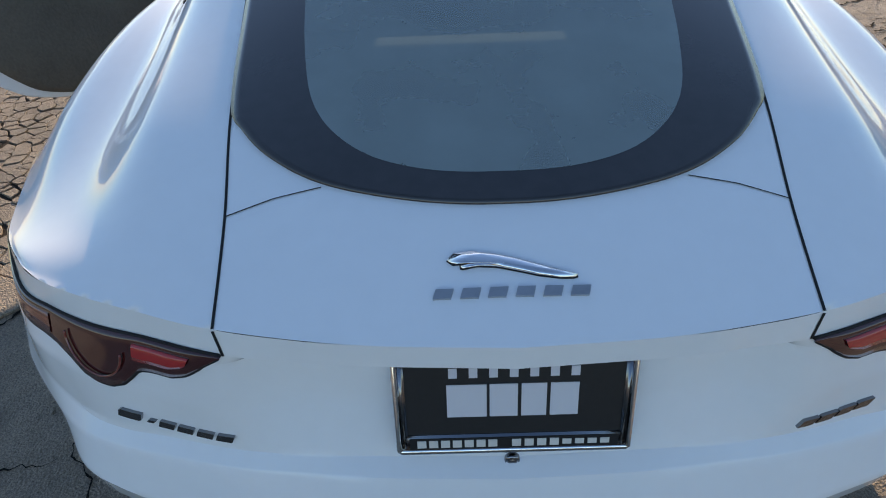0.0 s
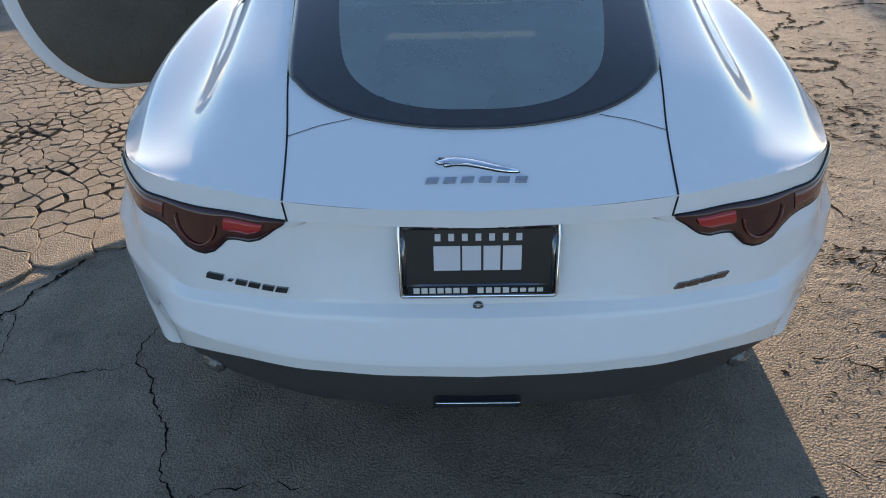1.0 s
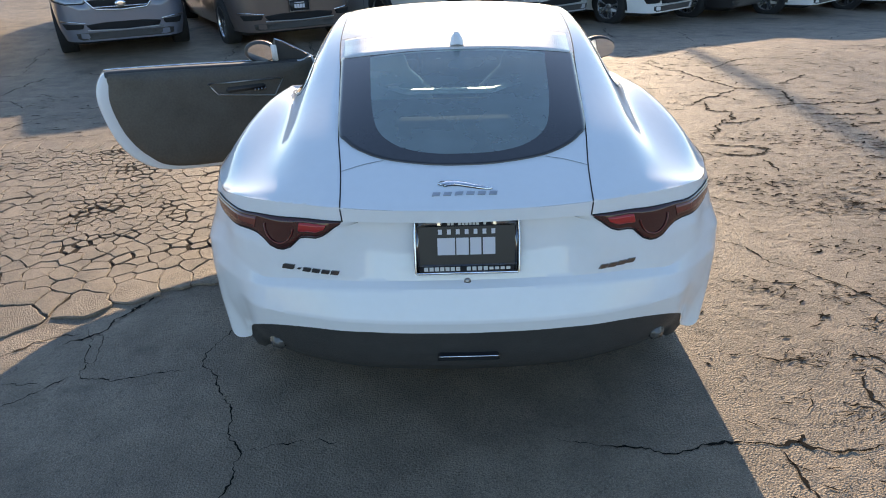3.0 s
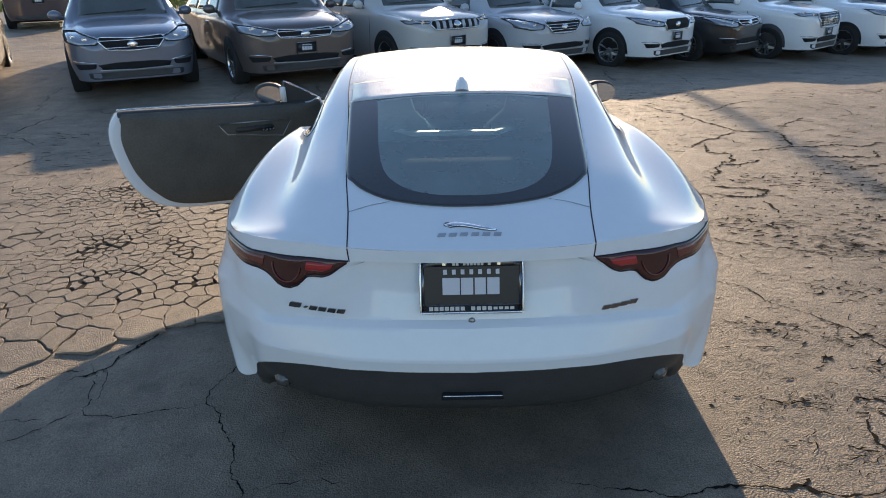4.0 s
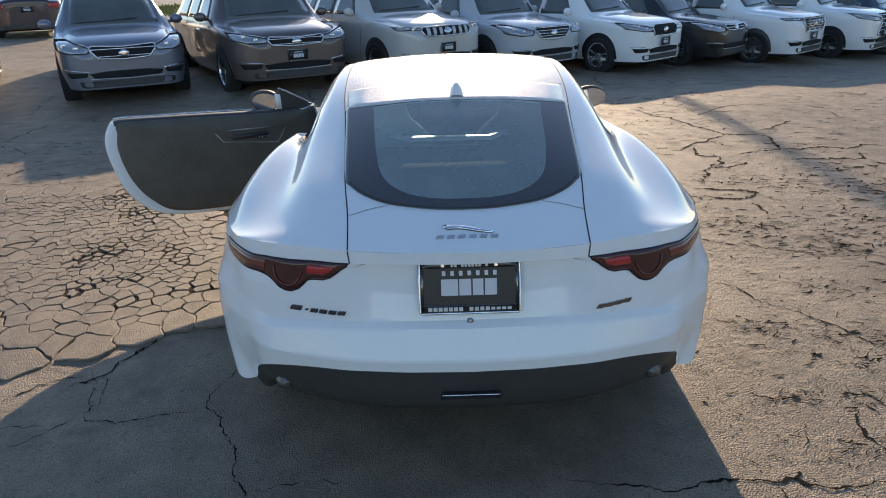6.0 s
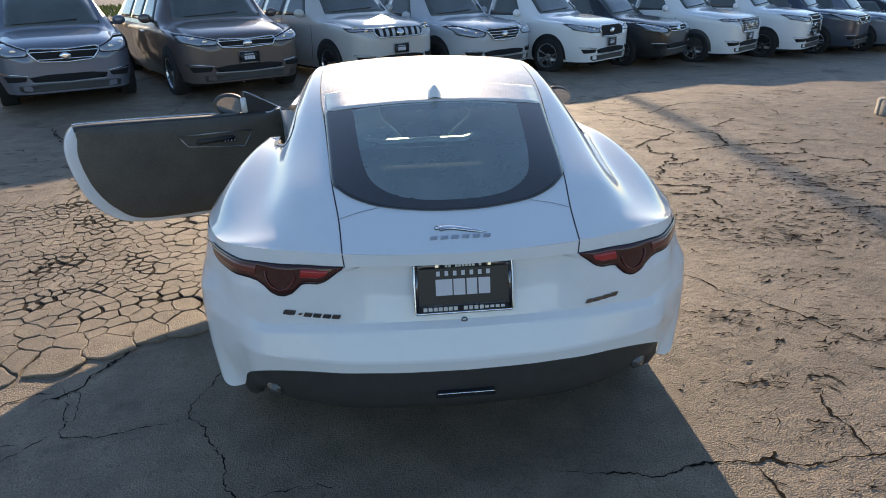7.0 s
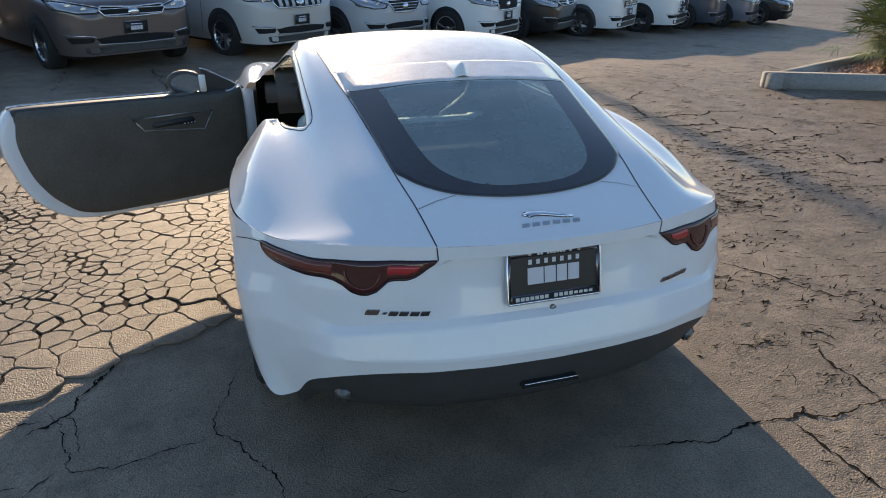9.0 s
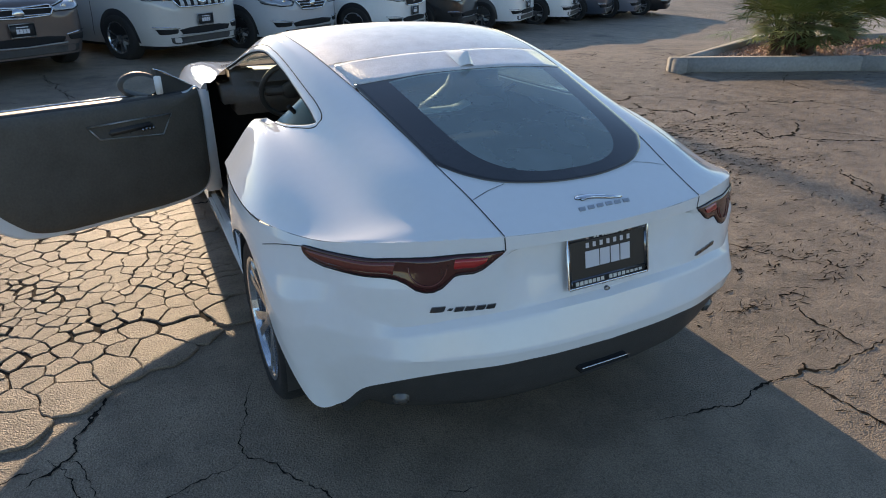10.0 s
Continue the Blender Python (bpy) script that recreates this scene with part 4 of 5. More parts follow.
def shell(W, L, H, hood, sedan=False):
    """Half sections of a parked car from the front (y = 0) to the tail; columns from the roof's middle down the side."""
    w = W / 2
    belt = hood - .04
    roof_back = L - (1.3 if sedan else .75)
    st = [  # y, half width of the top, height of the top, half width, waist
        (0.00, .46, hood - .25, .60, hood - .34), (0.04, .56, hood - .17, .74, hood - .25), (0.14, .67, hood - .11, .86, hood - .18),
        (0.36, .75, hood - .055, .955, hood - .12), (0.80, .79, hood + .005, 1.0, hood - .08), (1.22, .80, hood + .06, 1.0, belt),
        (1.60, .74, hood + .06 + (H - hood) * .52, 1.0, belt + .02), (2.00, .66, H - .045, 1.0, belt + .03), (2.6, .66, H, 1.0, belt + .04),
        (roof_back - .4, .65, H - .01, 1.0, belt + .05), (roof_back, .62, H - .07, .99, belt + .05), (L - .30 if not sedan else L - .62, .62, hood + (.22 if not sedan else .12), .97, belt + .03),
        (L - .06, .66, hood + .02, .93, hood - .08), (L, .60, hood - .15, .86, hood - .25)]
    rows = []
    for y, t, zt, q, zb in st:
        t, q = t * w, q * w
        low = .25
        rows.append([(0, y, zt + .015), (t * .55, y, zt + .01), (t * .92, y, zt - .02), (t * 1.03, y, zt - .06), (q * .985, y, min(zb + .01, zt - .08)), (q, y, (zb + .62) / 2), (q, y, .58), (q * .985, y, .42), (q * .93, y, low)])
    return spline(np.array([spline(r, 3) for r in rows]), 4)


def build_parked(name, label, color, at, W=1.86, L=4.7, H=1.70, hood=1.05, grille=None, lamps=None, plate=True, rims=None, sedan=False, cladding=False, trim=True, fog=True, turn=27.0, rear=False):
    car = thing(name, label, "car", (at[0], at[1], lie(*at)), turn, "" if rear else "row of parked cars")
    pts = shell(W, L, H, hood, sedan)
    n, m = pts.shape[:2]
    bm = bmesh.new()
    for side in (-1, 1):
        skin(bm, pts, side)
        for end in (pts[0], pts[-1]):
            grid(bm, [[Vector((side * x * s, y, z)) for x, y, z in end] for s in (1, .66, .33, 0)])
    bmesh.ops.remove_doubles(bm, verts=bm.verts, dist=1e-4)
    bmesh.ops.recalc_face_normals(bm, faces=bm.faces[:])
    bm.normal_update()
    bvh = BVHTree.FromBMesh(bm)
    for e in bm.edges:
        if len(e.link_faces) == 2 and e.link_faces[0].normal.angle(e.link_faces[1].normal, 0) > radians(50):
            e.smooth = False
    part("body", bm, color, car)
    w = W / 2
    fwd, front = (0, 1, 0), lambda x, z: (x, -1.5, z)
    if rear:
        fwd, front = (0, -1, 0), lambda x, z: (x, L + 1.5, z)
        for s in (-1, 1):
            part("tail_lamp", drape(bvh, [(s * .98 * w, hood - .08), (s * .62 * w, hood - .08), (s * .60 * w, hood - .20), (s * .95 * w, hood - .22)], front, fwd, .01, rings=3, n=24), RED, car)
    # windscreen
    yb, yt, zb, zt = 1.26, 1.97, hood + .075, H - .06
    ws = [(-.73 * w, zb), (.73 * w, zb), (.60 * w, zt), (-.60 * w, zt)]
    part("windscreen", drape(bvh, ws, lambda x, z: (x, -1.5, z), (0, 1, 0), .006, rings=5, n=60), CAR_GLASS, car)
    part("wiper", tube(bmesh.new(), [drop_on(bvh, (x, -1.5, zb + .02 + .05 * abs(x + .5)), (0, 1, 0), .02) for x in (-.55, -.1, .35)], .008, 5), PLASTIC, car)
    # side windows
    wz0, wz1 = hood + .05, H - .12
    for s in (-1, 1):
        to3 = (lambda k: lambda y, z: (k * 2.5, y, z))(s)
        lasty = L - (1.55 if sedan else .95)
        for y0, y1, lean in ((1.62, 2.42, .34), (2.47, 3.25, 0), (3.30, lasty, -.18)):
            if y1 - y0 > .2:
                poly = [(y0, wz0), (y1, wz0), (y1 + min(0, lean), wz1), (y0 + max(0, lean), wz1)]
                part("side_window", drape(bvh, poly, to3, (-s, 0, 0), .006, rings=3, n=32), CAR_GLASS, car)
        for y in (2.445, 3.275):
            part("shut_line", ribbon(bvh, [(y, wz0), (y, .5), (y - .02, .36)], to3, (-s, 0, 0), .003, .012, 16), GAP, car)
        part("shut_line", ribbon(bvh, [(1.38, hood - .1), (1.40, .6), (1.46, .36)], to3, (-s, 0, 0), .003, .012, 16), GAP, car)
        part("door_handle", drape(bvh, [(2.18, hood - .14), (2.36, hood - .13), (2.36, hood - .105), (2.18, hood - .115)], to3, (-s, 0, 0), .025, rings=2, n=16, skirt=.03), CHROME if trim else color, car)
        # mirrors
        bm = bmesh.new()
        ball(bm, (.20, .12, .15), Matrix.Translation((s * (w + .08), 1.62, hood + .10)))
        box(bm, (.14, .06, .05), (s * (w + .0), 1.64, hood + .06), .02)
        part("door_mirror", bm, color, car)
        # wheels, and dark sheets on the closed body that paint the wheel wells' shade
        for y in (.88, L - .95):
            arch = [(y + .40 * math.cos(a), .36 + .42 * math.sin(a)) for a in np.linspace(-.28, math.pi + .28, 28)]
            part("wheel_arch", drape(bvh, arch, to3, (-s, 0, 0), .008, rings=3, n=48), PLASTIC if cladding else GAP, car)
            tyre_and_rim(car, Matrix.Translation((s * (w - .10), y, .355)) @ Matrix.Rotation(radians(90 * s), 4, "Y"), .355, .24, .235, 10, tint=rims)
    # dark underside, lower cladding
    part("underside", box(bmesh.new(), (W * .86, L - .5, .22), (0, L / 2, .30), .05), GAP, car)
    sill = [(-.72 * w, .37), (.72 * w, .37), (.70 * w, .275), (-.70 * w, .275)]
    intake = [(-.56 * w, .475), (-.3 * w, .50), (.3 * w, .50), (.56 * w, .475), (.48 * w, .39), (-.48 * w, .39)]
    if not rear:
        air = part("lower_intake", drape(bvh, intake, front, fwd, .010, rings=3, n=40), GAP, car)
        part("skid_strip", tube(bmesh.new(), [drop_on(bvh, front(x * w, .385 + .03 * abs(x)), fwd, .016) for x in np.linspace(-.55, .55, 9)], .010, 5), STEEL, air)
    part("lower_bumper", drape(bvh, sill, front, fwd, .012, rings=3, n=40), PLASTIC, car)
    # lamps, grille, fog lamps, plate
    if not rear:
        for s in (-1, 1):
            lamp = part("headlamp", drape(bvh, [(s * x * w, hood + z) for x, z in lamps], front, fwd, .010, rings=4, n=40, bulge=.01), LENS, car, "clear headlamp")
            lx, lz = np.mean(lamps, 0)
            for dx in (-.07, .09):
                c = drop_on(bvh, front(s * (lx + dx) * w, hood + lz + .25 * dx), fwd, .014)
                eye = bmesh.new()
                lathe(eye, [(0, .006), (.020, .010), (.032, .004), (.036, .012), (.042, 0)], Matrix.Translation(c) @ Euler((radians(90), 0, 0)).to_matrix().to_4x4(), 16)
                part("projector", eye, CHROME, lamp)
            brow = [drop_on(bvh, front(s * x * w, hood + z + .012), fwd, .014) for x, z in resample(lamps[:3], 12, False)]
            part("daylight_strip", tube(bmesh.new(), brow, .006, 5), CHROME, lamp)
            rim = [drop_on(bvh, front(s * x * w, hood + z), fwd, .012) for x, z in resample(lamps, 40)]
            part("lamp_seal", tube(bmesh.new(), rim, .006, 5, True), GAP, car)
            if fog:
                part("fog_lamp", drape(bvh, [(s * .88 * w, .50), (s * .58 * w, .49), (s * .60 * w, .43), (s * .84 * w, .42)], front, fwd, .010, rings=3, n=24), GAP, car)
                part("fog_bezel", tube(bmesh.new(), [drop_on(bvh, front(s * x * w, z), fwd, .014) for x, z in ((.90, .53), (.74, .525), (.56, .50))], .009, 5), CHROME, car)
        kind, gp, bars = grille
        g = [(x * w, hood + z) for x, z in both(gp)]
        gr = part("grille", drape(bvh, g, front, fwd, .012, rings=4, n=60), GAP, car, "dark grille")
        if kind != "plain":
            rim = [drop_on(bvh, front(x, z), fwd, .016) for x, z in resample(g, 60)]
            part("grille_frame", tube(bmesh.new(), rim, .013, 6, True), CHROME, gr)
        zs = [z for _, z in g]
        for k in range(bars):
            z = min(zs) + (max(zs) - min(zs)) * (k + .5) / bars
            half = max([abs(x) for x, zz in resample(g, 200) if abs(zz - z) < .02] or [.3]) * .96
            if kind == "upright":
                x = (-.5 + (k + .5) / bars) * 2 * half
                part("grille_slat", drape(bvh, [(x - .03, min(zs) + .02), (x + .03, min(zs) + .02), (x + .03, max(zs) - .02), (x - .03, max(zs) - .02)], front, fwd, .02, rings=2, n=16), SILVER, gr)
            else:
                part("grille_slat", tube(bmesh.new(), [drop_on(bvh, front(x, z), fwd, .018) for x in np.linspace(-half, half, 9)], .010 if kind != "mesh" else .006, 5), CHROME, gr)
        if kind == "mesh":
            for k in range(9):
                x = (-.5 + (k + .5) / 9) * 1.6 * w * .5
                part("grille_slat", tube(bmesh.new(), [drop_on(bvh, front(x + .03 * (j % 2), z), fwd, .018) for j, z in enumerate(np.linspace(min(zs) + .02, max(zs) - .02, 7))], .006, 5), CHROME, gr)
        zc = hood + (gp[0][1] + gp[-1][1]) / 2
        part("badge", drape(bvh, [(.075 * math.cos(a), zc + .045 * math.sin(a)) for a in np.linspace(0, 2 * math.pi, 20, endpoint=False)], front, fwd, .03, rings=2, n=20, skirt=.03), CHROME, car)
    if plate:
        zc = .60 if not rear else .78
        fl = 1 if not rear else -1
        y0 = drop_on(bvh, front(0, zc), fwd, .03).y
        pl = part("number_plate", box(bmesh.new(), (.31, .012, .16), (0, y0, zc), .004), PLATE_BLACK, car, "black dealer plate")
        part("plate_frame", tube(bmesh.new(), [(x, y0 - fl * .007, zc + z) for x, z in ((-.155, -.08), (.155, -.08), (.155, .08), (-.155, .08))], .007, 5, True), STEEL, pl)
        for k in range(4):
            part("print_bar", box(bmesh.new(), (.036, .004, .055), (-.064 + .0425 * k, y0 - fl * .008, zc - .01)), PRINT, pl, smooth=False)
        part("print_bar", box(bmesh.new(), (.15, .004, .012), (0, y0 - fl * .008, zc + .042)), PRINT, pl, smooth=False)
    return car


SWEPT = [(.965, -.085), (.80, -.085), (.47, -.205), (.52, -.265), (.78, -.262), (.95, -.215)]
SHARP = [(.965, -.105), (.62, -.165), (.42, -.215), (.47, -.265), (.75, -.255), (.95, -.20)]
SLIM = [(.95, -.14), (.55, -.155), (.56, -.185), (.93, -.18)]
WIDE_BAR = ("bar", [(0, -.20), (.42, -.18), (.46, -.22), (.40, -.30), (0, -.32)], 2)

build_parked("compact_suv", "slate grey compact SUV with a chrome grille bar, parked", GREY_BLUE, (-4.68, 8.15), 1.82, 4.55, 1.66, 1.02,
             ("bar", [(0, -.19), (.46, -.17), (.50, -.21), (.38, -.34), (0, -.36)], 2), SWEPT, plate=False, turn=27)
build_parked("minivan", "dark bronze minivan with a chrome winged grille, parked", BRONZE, (-2.25, 8.8), 1.99, 5.2, 1.74, 1.06, WIDE_BAR, SHARP, turn=30)
build_parked("crossover", "silver crossover with an upright slotted grille, parked", CHAMPAGNE, (0.15, 9.9), 1.86, 4.62, 1.68, 1.08,
             ("upright", [(0, -.14), (.52, -.15), (.56, -.19), (.50, -.28), (0, -.29)], 7), SLIM, turn=36)
build_parked("minivan", "silver minivan with a horizontal slatted grille, parked", SILVER, (2.15, 10.8), 1.98, 5.1, 1.75, 1.02,
             ("bar", [(0, -.14), (.40, -.13), (.46, -.17), (.30, -.33), (0, -.35)], 5), SWEPT, plate=False, turn=36)
build_parked("crossover", "white crossover with a framed dark grille, parked", PEARL, (4.45, 11.4), 1.89, 4.76, 1.69, 1.06,
             ("frame", [(0, -.15), (.36, -.15), (.46, -.20), (.40, -.34), (0, -.35)], 0), SHARP, rims=RIM, turn=41)
build_parked("compact_suv", "black compact crossover with a chrome grille bar, parked", BLACK_PAINT, (6.3, 12.4), 1.77, 4.3, 1.60, 1.00,
             ("bar", [(0, -.16), (.44, -.14), (.48, -.18), (.40, -.24), (0, -.25)], 1), SWEPT, plate=False, turn=41)
build_parked("large_suv", "white large SUV with a wide chrome mesh grille, parked", PEARL, (8.35, 13.1), 1.97, 4.98, 1.75, 1.12,
             ("mesh", [(0, -.14), (.50, -.14), (.56, -.22), (.46, -.42), (0, -.43)], 6), SLIM, cladding=True, turn=41)
build_parked("large_suv", "white large SUV with a tall spindle grille, parked", PEARL, (10.6, 14.1), 1.90, 4.88, 1.84, 1.15,
             ("frame", [(0, -.12), (.42, -.12), (.34, -.30), (.50, -.58), (0, -.60)], 6), SHARP, rims=RIM_DARK, turn=41)
build_parked("large_suv", "navy blue large SUV with a barred chrome grille, parked", NAVY, (12.6, 15.0), 1.98, 5.04, 1.77, 1.12,
             ("bar", [(0, -.15), (.52, -.14), (.54, -.20), (.50, -.32), (0, -.33)], 2), SWEPT, plate=False, turn=41)
build_parked("crossover", "dark grey crossover, parked", GREY_BLUE, (14.4, 15.7), 1.84, 4.6, 1.66, 1.02, WIDE_BAR, SHARP, plate=False, turn=41)
build_parked("sedan", "black sedan with bright alloy wheels, parked", BLACK_PAINT, (16.5, 16.5), 1.84, 4.88, 1.44, .92,
             ("bar", [(0, -.16), (.4, -.15), (.44, -.19), (.36, -.26), (0, -.27)], 2), SWEPT, sedan=True, rims=RIM, turn=41)
build_parked("compact_suv", "tan mid-size SUV at the end of the row, parked", TAN, (-7.35, 6.95), 1.85, 4.7, 1.72, 1.05, WIDE_BAR, SWEPT, plate=False, turn=27)
build_parked("sedan", "dark maroon car seen from its tail, parked behind the row", MAROON, (-14.08, 22.1), 1.86, 4.7, 1.48, 1.02, None, None, rear=True, sedan=True, turn=210)


# ---- kerbed island with a palm ----
CONCRETE = mat("weathered_concrete", (0.30, 0.285, 0.26), 0.9, grain=0.25, scale=25, bump=0.4)
PALE_CONCRETE = mat("pale_concrete", (0.40, 0.37, 0.33), 0.9, grain=0.15, scale=18, bump=0.2)
GRAVEL = mat("red_gravel", (0.52, 0.36, 0.28), 0.9, grain=0.35, scale=30, bump=0.3)
SOIL = mat("dry_soil", (0.16, 0.10, 0.07), 0.95, grain=0.3, scale=30, bump=0.5)


def kerb_run(owner, line, width, top, inner_side=1):
    """Rounded kerb stones end to end along a line on the ground."""
    for (x0, y0), (x1, y1) in zip(line, line[1:]):
        d = Vector((x1 - x0, y1 - y0, 0))
        m = Matrix.Translation((x0, y0, lie((x0 + x1) / 2, (y0 + y1) / 2))) @ Matrix.Rotation(math.atan2(d.y, d.x), 4, "Z")
        n = max(1, round(d.length / 2.6))
        for k in range(n):
            part("kerb_stone", box(bmesh.new(), (d.length / n - .003, width, top + .1), ((k + .5) * d.length / n, inner_side * width / 2, top / 2 - .05), .014, m), CONCRETE, owner)


ISLE = [(5.93, 5.66), (14.0, 2.34)]
ISLE_BACK = [(5.93, 5.66), (9.35, 7.05), (10.6, 6.55), (16, 5.2)]
isle = thing("kerbed_island", "concrete kerbed planting island with red gravel", "planter")
kerb_run(isle, ISLE, .17, .20)
kerb_run(isle, ISLE_BACK, .17, .20, -1)
bm = bmesh.new()
bm.faces.new([bm.verts.new((x, y, .09)) for x, y in ((6.3, 5.62), (14.0, 2.5), (16, 5.1), (10.5, 6.4), (9.3, 6.9))])
part("planting_bed", bm, SOIL, isle)
# raised walkway, low wall and hedge beyond the island
bm = bmesh.new()
ring = ((10.75, 6.75), (16, 5.42), (26, 3.6), (26, 8.0), (16.3, 9.5), (13, 8.6))
lo, hi = [[bm.verts.new((x, y, z)) for x, y in ring] for z in (-.3, .15)]
bm.faces.new(hi)
for k in range(6):
    bm.faces.new((lo[k], lo[(k + 1) % 6], hi[(k + 1) % 6], hi[k]))
bmesh.ops.recalc_face_normals(bm, faces=bm.faces[:])
tagged(part("walkway", bm, PALE_CONCRETE, smooth=False), "pale raised concrete walkway beyond the island", "walkway", kind="structure")
m = Matrix.Translation((21.0, 8.95, .15)) @ Matrix.Rotation(radians(-12), 4, "Z")
wall = thing("low_wall", "low pale block wall beside the walkway", "wall")
part("wall_body", box(bmesh.new(), (9.2, .25, .8), (0, 0, .1), .02, m), PALE_CONCRETE, wall)
hedge = thing("hedge", "dense dark green clipped hedge behind the low wall", "hedge")
hr = random.Random(4)
bm = bmesh.new()
for k in range(9000):
    p = m @ Vector((hr.uniform(-5.2, 5.2), .9 + hr.uniform(-.6, .6), .1 + 1.5 * hr.random() ** .7 + .12 * math.sin(k)))
    a, e = hr.uniform(0, 6.28), hr.uniform(-1, 1)
    u = Vector((math.cos(a) * math.cos(e), math.sin(a) * math.cos(e), math.sin(e))) * .09
    v = Vector((-math.sin(a), math.cos(a), hr.uniform(-.4, .4))) * .05
    bm.faces.new([bm.verts.new(c) for c in (p - u, p + v, p + u, p - v)])
part("leaves", bm, mat("hedge_leaf", (0.05, 0.075, 0.03), 0.6, grain=0.4, scale=6), hedge, smooth=False)

rng = random.Random(5)
bm = bmesh.new()
made = 0
while made < 5200:
    x, y = rng.uniform(6.4, 12.5), rng.uniform(3.0, 6.9)
    if y < 5.66 - (x - 5.93) * .412 + .22 or y > (5.66 + (x - 5.93) * .406 - .2 if x < 9.3 else 7.0 - (x - 9.3) * .36 - .2):
        continue
    r = rng.uniform(.015, .042)
    m = Matrix.Translation((x, y, .092 + r * .4)) @ Euler((rng.random() * 6, rng.random() * 6, rng.random() * 6)).to_matrix().to_4x4() @ Matrix.Diagonal((r * 1.3, r, r * .7, 1))
    c = [bm.verts.new(m @ Vector(p)) for p in ((1, 0, 0), (-1, 0, 0), (0, 1, 0), (0, -1, 0), (0, 0, 1), (0, 0, -1))]
    for a, b, d in ((0, 2, 4), (2, 1, 4), (1, 3, 4), (3, 0, 4), (2, 0, 5), (1, 2, 5), (3, 1, 5), (0, 3, 5)):
        bm.faces.new((c[a], c[b], c[d]))
    made += 1
tagged(part("gravel", bm, GRAVEL, smooth=False), "loose red-brown gravel in the island", "gravel", kind="stuff")

FROND = mat("palm_leaf", (0.19, 0.22, 0.07), 0.55, grain=0.35, scale=12)
TRUNK = mat("palm_trunk", (0.10, 0.062, 0.04), 0.95, grain=0.4, scale=40, bump=0.8)


def fan_frond(bm, root, way, reach, seed):
    """A fan leaf: a stalk and many narrow blades that spread from its end."""
    r = random.Random(seed)
    q = way.to_track_quat("Z", "Y")
    tip = root + way * reach * .62
    side = q @ Vector((1, 0, 0))
    w = .010
    vs = [bm.verts.new(p) for p in (root - side * w, root + side * w, tip + side * w * .6, tip - side * w * .6)]
    bm.faces.new(vs)
    n = 17
    for k in range(n):
        a = (k / (n - 1) - .5) * radians(190)
        d = q @ Vector((math.sin(a), r.uniform(-.12, .12), math.cos(a)))
        ln = reach * r.uniform(.38, .5)
        up = d.cross(q @ Vector((0, 1, 0))).normalized() * .014
        e = tip + d * ln + Vector((0, 0, -.12 * ln))
        h = tip + d * ln * .55
        a0, a1, b0, b1, c = [bm.verts.new(p) for p in (tip - up * .3, tip + up * .3, h - up, h + up, e)]
        bm.faces.new((a0, a1, b1, b0))
        bm.faces.new((b0, b1, c))


def build_palm(at, stems, seed, size=1.0):
    palm = thing("fan_palm", "bushy green fan palm with shaggy brown trunks in gravel", "palm", (at[0], at[1], .09))
    r = random.Random(seed)
    for k in range(stems):
        a = r.uniform(0, 6.28)
        base = Vector((.16 * math.cos(a) * k, .12 * math.sin(a), 0))
        lean = Vector((r.uniform(-.3, .3), r.uniform(-.25, .25), 1)).normalized()
        h = size * r.uniform(.18, .48)
        bm = bmesh.new()
        rows = [base + lean * h * s for s in np.linspace(-.05, 1, 9)]
        tube(bm, rows, [.085 + .025 * (j % 2) for j in range(9)], 10)
        for j in range(60):
            s, b = r.uniform(0, 1), r.uniform(0, 6.28)
            p = base + lean * h * s
            o = Vector((math.cos(b), math.sin(b), .9)) * .09
            v = [bm.verts.new(c) for c in (p + Vector((-.02 * math.sin(b), .02 * math.cos(b), 0)) + o * .7, p + Vector((.02 * math.sin(b), -.02 * math.cos(b), 0)) + o * .7, p + o * 1.7)]
            bm.faces.new(v)
        part("trunk", bm, TRUNK, palm)
        bm = bmesh.new()
        for j in range(34):
            b = 2.4 * j + r.uniform(-.3, .3)
            el = r.uniform(-.25, 1.4)
            way = Vector((math.cos(b) * math.cos(el), math.sin(b) * math.cos(el), math.sin(el))).normalized()
            fan_frond(bm, base + lean * h, way, size * r.uniform(.65, 1.0), r.random())
        part("crown", bm, FROND, palm)
    return palm


build_palm((8.55, 5.55), 5, 3, 1.1)
build_palm((10.3, 5.9), 3, 8, 1.0)

# tall lamp post far behind the row, whose soft shadow falls across the lot
post = thing("lamp_post", "tall grey steel lamp post behind the parked row", "lamp post", (4.57, 45.0, lie(4.57, 45)))
part("post", tube(bmesh.new(), [(0, 0, -.1), (0, 0, 15.5)], [.13, .10], 12), STEEL_DARK, post)
part("base", box(bmesh.new(), (.6, .6, .7), (0, 0, .3), .03), CONCRETE, post)
part("lamp_head", box(bmesh.new(), (1.2, .4, .16), (.3, 0, 15.5), .04), STEEL_DARK, post)

# grass strip beyond the lot
bm = bmesh.new()
rr = random.Random(5)
for k in range(5000):
    x, y = rr.uniform(-34, -8), rr.uniform(30, 44)
    b = Vector((x, y, lie(x, y)))
    a, h = rr.uniform(0, 3.14), rr.uniform(.12, .3)
    d = Vector((math.cos(a), math.sin(a), 0)) * .09
    bm.faces.new([bm.verts.new(c) for c in (b - d, b + d, b + d * .4 + Vector((rr.uniform(-.05, .05), 0, h)))])
